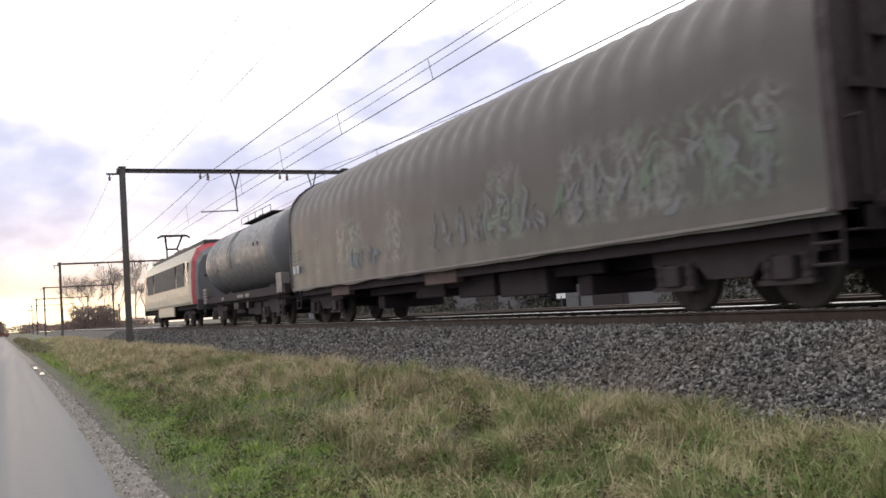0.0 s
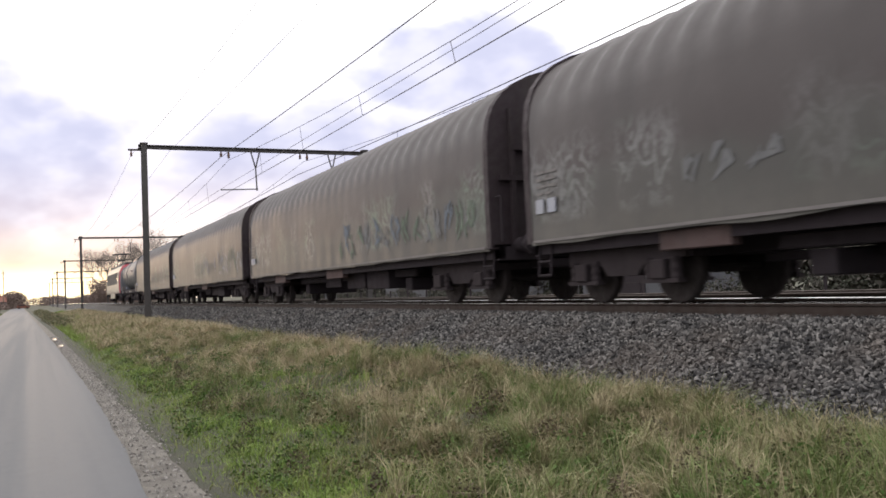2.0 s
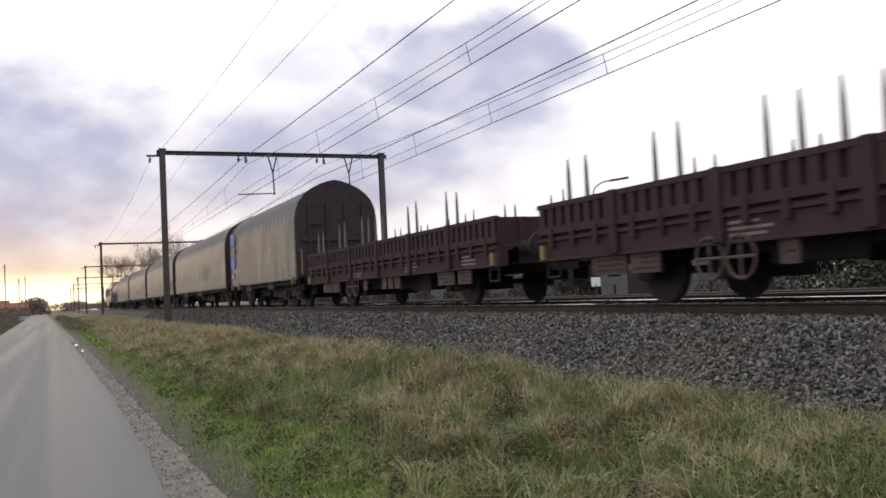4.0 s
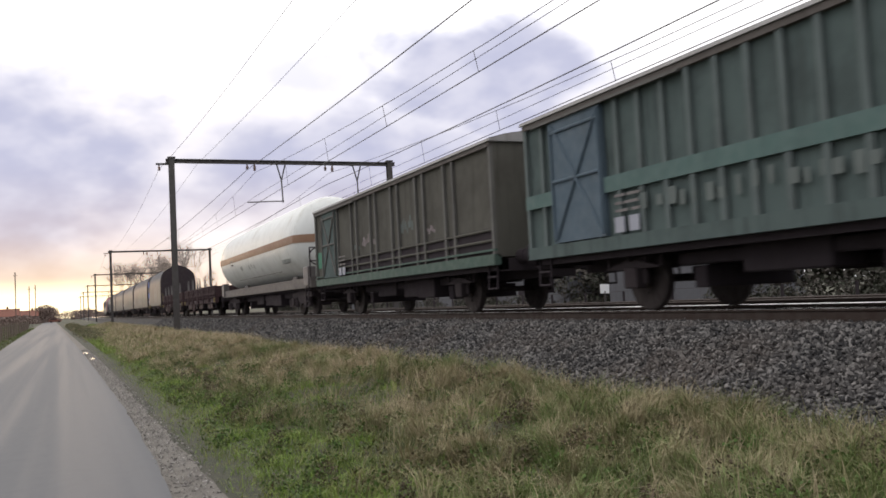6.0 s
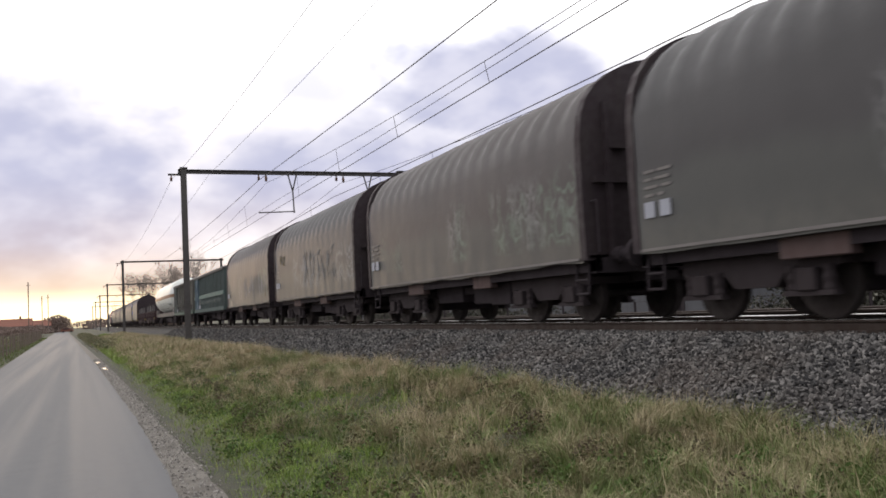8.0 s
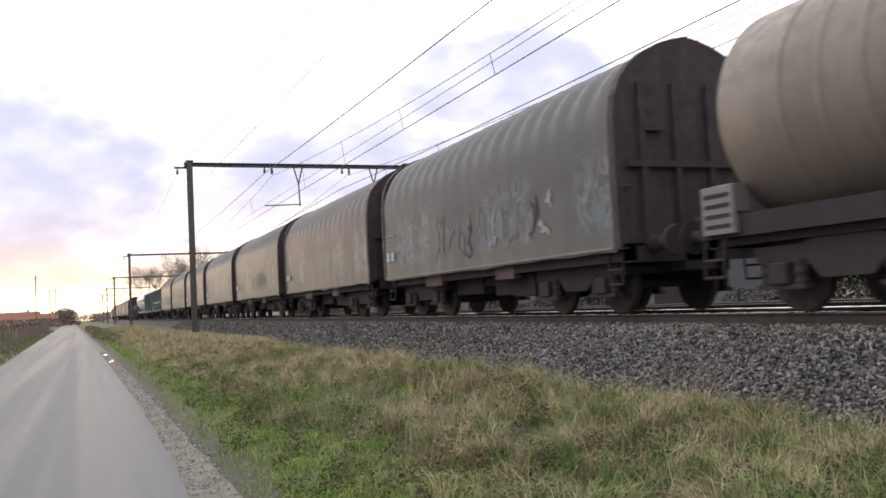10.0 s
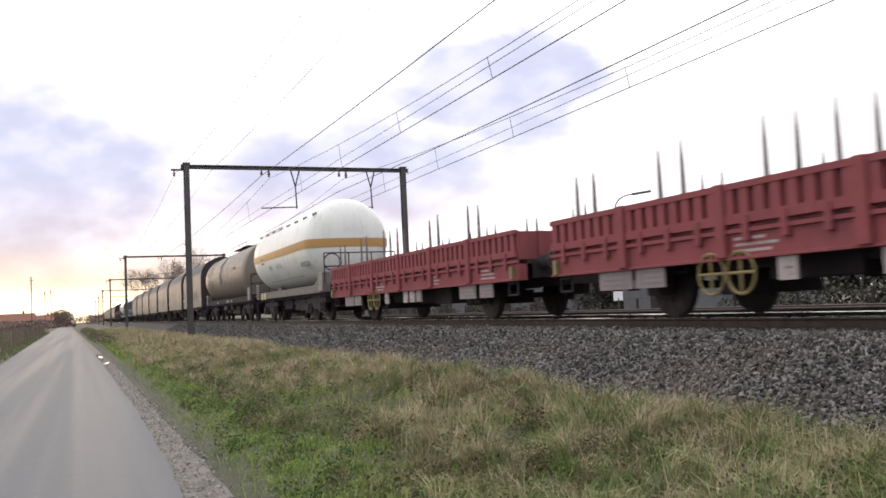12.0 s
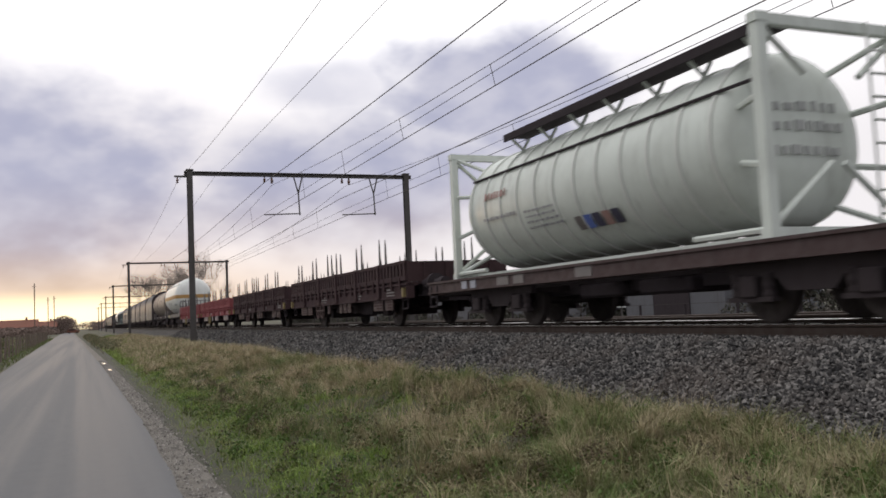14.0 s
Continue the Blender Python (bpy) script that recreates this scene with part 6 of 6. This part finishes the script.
def make_trees():
    for x, y, hgt, sd in ((17.5, 270, 18, 3), (20.5, 274, 21, 8), (24.0, 268, 20, 5), (28.0, 271, 25, 13), (32.5, 272, 24, 17), (36.0, 276, 18, 23)):
        t, tips = bare_tree("bare_tree", x, y, hgt, sd, "tall bare winter tree beside the railway", 0.62, 5)
        leaf_cloud("crown", t, [tuple(p) for p in tips], [(1.4, 1.4, 1.2)] * len(tips), 9000, 0.05, M["hazewood"], "fine twigs and last brown leaves", "", sd)
    rng = random.Random(7)
    cs = [(rng.uniform(14.5, 27), rng.uniform(262, 280), rng.uniform(0.8, 6.5)) for _ in range(60)]
    leaf_cloud("shrubs", None, cs, [(2.2, 2.2, 1.6)] * 60, 16000, 0.2, M["hazewood"], "dense brown shrubs by the line", "shrub", 2)
    # low growth beyond the far track
    cs = []
    for i in range(360):
        y = rng.uniform(4, 140)
        if 23 < y < 34:
            continue
        cs.append((rng.uniform(20, 27) + 0.08 * y, y, rng.uniform(0.2, 2.7)))
    leaf_cloud("garden_hedge", None, cs, [(1.4, 1.7, 0.8)] * len(cs), 230000, 0.11, M["hedge"], "dull green hedge and brambles beyond the far track", "hedge", 4)
    cs = [(2.0 + road_shift(y) + rng.uniform(0, 1.0), y, rng.uniform(0.0, 0.4)) for y in np.linspace(56, 150, 80)]
    leaf_cloud("bramble_bush", None, cs, [(0.45, 1.1, 0.42)] * 80, 12000, 0.05, M["rough"], "low olive brambles along the bank", "bush", 6)
    # bushes in front of the outbuildings
    cs = [(rng.uniform(18.3, 20.5), y, rng.uniform(0.1, 0.3 if 22 < y < 31 else 1.1)) for y in [rng.uniform(9, 80) for _ in range(110)]]
    leaf_cloud("bramble_bush", None, cs, [(0.6, 1.1, 0.55)] * 110, 42000, 0.05, M["hedge"], "dull green brambles beyond the far track", "bush", 16)
    cs = [(rng.uniform(-60, -9), rng.uniform(240, 300), rng.uniform(0.3, 1.8)) for _ in range(60)]
    leaf_cloud("far_woods", None, cs, [(4, 4, 1.1)] * 60, 34000, 0.2, M["hazewood"], "distant line of bushes and trees", "woods", 9)
    cs = [(rng.uniform(-11, -3), rng.uniform(330, 400), rng.uniform(0.5, 4.5)) for _ in range(20)]
    leaf_cloud("far_woods", None, cs, [(3, 4, 2.0)] * 20, 14000, 0.2, M["hazewood"], "distant rounded trees at the road's end", "woods", 10)
    cs = [(rng.uniform(2, 60), rng.uniform(420, 520), rng.uniform(0.5, 3.5)) for _ in range(50)]
    leaf_cloud("far_woods", None, cs, [(6, 5, 2.0)] * 50, 24000, 0.3, M["hazewood"], "distant trees beyond the railway", "woods", 12)


def house(x, y, w, d, eave, ridge, wall, label):
    t = thing("house", label, "house", "village houses")
    part("wall", boxes((x - w / 2, x + w / 2, y - d / 2, y + d / 2, 0, eave)), M[wall], t, "house wall")
    part("roof", loft(bmesh.new(), [[(xx, yy, z) for yy, z in ((y - d / 2 - 0.3, eave - 0.1), (y, ridge), (y + d / 2 + 0.3, eave - 0.1))] for xx in (x - w / 2 - 0.3, x + w / 2 + 0.3)]), M["tileroof"], t, "red tiled roof")
    part("chimney", boxes((x + w * 0.2, x + w * 0.2 + 0.6, y - 0.3, y + 0.3, ridge - 0.8, ridge + 0.8)), M["brick"], t)
    for i in range(max(2, int(w / 3))):
        xx = x - w / 2 + (i + 0.5) * w / max(2, int(w / 3))
        part("window", boxes((xx - 0.5, xx + 0.5, y - d / 2 - 0.03, y - d / 2 + 0.05, 1.0, 2.2)), M["glass"], t, "dark window")


def make_village():
    for x, y, w, d, e, r, wl in ((-34, 300, 14, 9, 3.0, 6.0, "brick"), (-20, 310, 12, 8, 2.8, 5.2, "render"), (-48, 290, 13, 9, 3.2, 6.4, "brick"), (-12.5, 330, 7, 8, 2.6, 4.6, "render")):
        house(x, y, w, d, e, r, wl, "distant village house with a red tiled roof")
    for x, y, z in ((-12, 250, 13.9), (-10.2, 290, 11.5), (-8.8, 300, 12.2)):
        t = thing("utility_pole", "tall dark utility pole beyond the fields", "pole", "utility poles")
        part("shaft", rods([((x, y, 0), (x, y, z))], 0.13, 8), M["post"], t)
        part("cross_arm", boxes((x - 0.5, x + 0.5, y - 0.06, y + 0.06, z - 0.9, z - 0.8)), M["post"], t)
    # things behind the far track, seen under the wagons
    s = thing("track_sign", "small white square sign on a post beyond the track", "sign")
    part("sign_post", rods([((15.0, 22.1, 0.2), (15.0, 22.1, 1.45))], 0.03), M["steel"], s)
    part("sign_board", boxes((14.84, 15.16, 22.08, 22.11, 1.38, 1.66)), M["sign_white"], s, "white board")
    for x, y, w, d, hh in ((25, 29.5, 5, 6.5, 2.9), (25.5, 41, 5, 8, 2.6), (27, 57, 6, 8, 2.9), (30, 78, 7, 12, 3.2)):
        b = thing("garden_shed", "low grey rendered outbuilding beyond the far track", "shed", "outbuildings")
        part("wall", boxes((x - w / 2, x + w / 2, y - d / 2, y + d / 2, 0.2, hh)), M["render"], b)
        part("roof", boxes((x - w / 2 - 0.2, x + w / 2 + 0.2, y - d / 2 - 0.2, y + d / 2 + 0.2, hh, hh + 0.15)), M["loco_dark"], b)
        part("door", boxes((x - w / 2 - 0.04, x - w / 2 + 0.02, y - 1.2, y + 1.2, 0.3, 1.95)), M["under"], b, "wide dark door")
    f = thing("wire_fence", "thin post fence beyond the far track", "fence")
    post = part("post", boxes((-0.03, 0.03, -0.03, 0.03, 0.2, 1.4)), M["under"], f, "thin dark fence post")
    post.matrix_basis = pose(17.6, 8, 0)
    for i in range(1, 28):
        again(post, f, pose(17.6, 8 + 2.4 * i, 0))
    part("strand", rods([((17.55, 6, z), (17.55, 76, z)) for z in (0.7, 1.05, 1.4)], 0.008, 4), M["wire"], f)


def street_lamp(x, y):
    t = thing("street_lamp", "grey street lamp with a curved arm beyond the railway", "street lamp")
    part("pole", rods([((x, y, 0.2), (x, y, 6.0))], 0.07, 8), M["steel"], t)
    arc = [(x + 0.75 * (1 - math.cos(a)), y - 0.75 * (1 - math.cos(a)) * 0.6, 6.0 + 0.62 * math.sin(a)) for a in np.linspace(0, math.pi / 2, 7)]
    bm = bmesh.new()
    for a, b in zip(arc, arc[1:]):
        rod(bm, a, b, 0.035)
    part("arm", bm, M["steel"], t)
    x1, y1, z1 = arc[-1]
    part("lamp_head", loft(bmesh.new(), [[(x1 + u * 0.8 + 0.1 * c * 0.6, y1 - u * 0.48 + 0.1 * c, z1 + 0.1 * u + w * 0.05) for c, w in ((-1, -1), (1, -1), (0.7, 1), (-0.7, 1))] for u in (0.0, 0.5, 1.0)]), M["loco_dark"], t, "dark lamp head")


def parked_car(x, y):
    # Assumed car, added in place of a small orange-red light far down the road.
    t = thing("parked_car", "small red hatchback standing in for an orange-red light at the road's far end", "car")
    prof = [(-1.95, 0.3), (1.95, 0.3), (1.98, 0.75), (1.2, 0.92), (0.55, 1.42), (-1.2, 1.45), (-1.9, 0.95)]
    part("body", loft(bmesh.new(), [[(x + a, y + b, z) for a, z in prof] for b in (-0.8, 0.8)]), M["tileroof"], t, "dull red car body")
    part("side_window", boxes((x - 1.35, x + 0.5, y - 0.82, y + 0.82, 0.98, 1.34)), M["glass"], t)
    for a in (-1.2, 1.25):
        for b in (-0.72, 0.72):
            part("wheel", lathe(bmesh.new(), [(-0.1, 0.2), (-0.09, 0.31), (0.09, 0.31), (0.1, 0.2)], "y", 14, (x + a, y + b, 0.31)), M["under"], t, "dark wheel")


def make_fence():
    f = thing("wooden_fence", "weathered wooden post fence along the field beside the road", "fence")
    post = part("post", boxes((-0.045, 0.045, -0.045, 0.045, -0.3, 1.25), bevel=0.012), M["post"], f, "weathered wooden post")
    y = 42.0
    first = True
    while y < 150:
        m = pose(-3.2 + road_shift(y), y, 0, random.uniform(-2, 2), random.uniform(-3, 3), random.uniform(0, 90))
        if first:
            post.matrix_basis = m
            first = False
        else:
            again(post, f, m)
        y += 3.4
    part("strand", rods([((-3.2 + road_shift(40), 40, z), (-3.2 + road_shift(150), 150, z)) for z in (0.35, 0.7, 1.05)], 0.012, 4), M["wire"], f)
    rng = random.Random(21)
    cs = [(-5.3 + road_shift(y) + rng.uniform(-9, 0.9), y, rng.uniform(0.0, 0.3)) for y in np.linspace(30, 190, 200)]
    leaf_cloud("rough_grass", None, cs, [(1.3, 1.2, 0.28)] * 200, 30000, 0.08, M["rough"], "rough olive grass in the field behind the fence", "grass", 14)


def motions():
    """The train runs past at a steady speed."""
    spin = [Matrix.Rotation(radians(-88.0 * k), 4, "X") for k in range(421)]
    for w in [o for o in scene.objects if o.name.split(".")[0] == "wheelset"]:
        at = w.matrix_parent_inverse.copy()
        w.matrix_parent_inverse = Matrix()
        walk(w, [(k / FPS, at @ m) for k, m in enumerate(spin)])
    for ob, y, z in TRAIN:
        walk(ob, [(t, pose(TRACK, y + SPEED * t, RAIL + z)) for t in (0.0, 3.5, 7.0, 10.5, 14.0)])


make_ground()
def edge_asphalt(y):
    return float(np.interp(y, [7, 9.3, 11, 15, 25, 41], [0.84, 0.93, 0.96, 1.04, 1.09, 1.15])) + road_shift(y)


def edge_gravel(y):
    return float(np.interp(y, [7, 11, 15, 23, 34], [1.25, 1.28, 1.31, 1.42, 1.48])) + road_shift(y)


def edge_mud(y):
    return float(np.interp(y, [7, 9.5, 14, 21, 33], [1.43, 1.45, 1.53, 1.72, 1.95])) + road_shift(y)


ribbon("road", lambda y: float(np.interp(y, [41, 70, 97], [-2.35, -2.45, -2.6])) + road_shift(y), edge_asphalt, 0.0, M["asphalt"], "narrow grey worn asphalt lane", "road", ragged=0.025, crown=0.02)
ribbon("verge", lambda y: 0.5 + road_shift(y), edge_gravel, -0.012, M["verge"], "strip of pale gravel along the asphalt", "verge", ragged=0.05)
ribbon("muddy_verge", lambda y: edge_gravel(y) - 0.25, lambda y: edge_mud(y) + 0.15, -0.02, M["mud"], "dark trodden mud between gravel and grass", "verge", ragged=0.06)
for py, pl in ((38.9, 0.9), (33.0, 0.5)):
    pm = bmesh.new()
    ring = [(0.085 * math.cos(a * 0.449) * (1 + 0.3 * noise.noise((a * 1.7, py, 0))), pl * math.sin(a * 0.449) * (1 + 0.3 * noise.noise((a, py, 5))), 0) for a in range(14)]
    loft(pm, [[(x, y, -0.01) for x, y, _ in ring], ring])
    pd = link_mesh("puddle", pm, M["puddle"])
    pd.location = (1.27 + road_shift(py), py, 0.004)
    tagged(pd, "shallow puddle in the gravel beside the asphalt", "puddle", "puddles", "structure")
bed = make_ballast()
make_tracks()
for y in (-19.6, 41.93, 103.7, 161.0, 218.5, 276.0, 333.5):
    portal(y)
make_wires()
make_train()
make_fence()
make_village()
street_lamp(25.0, 36.6)
parked_car(-3.6, 318.0)
make_trees()
make_grass()
near_grass()
verge_gravel()
make_stones(bed)
loose_stones(bed)
motions()
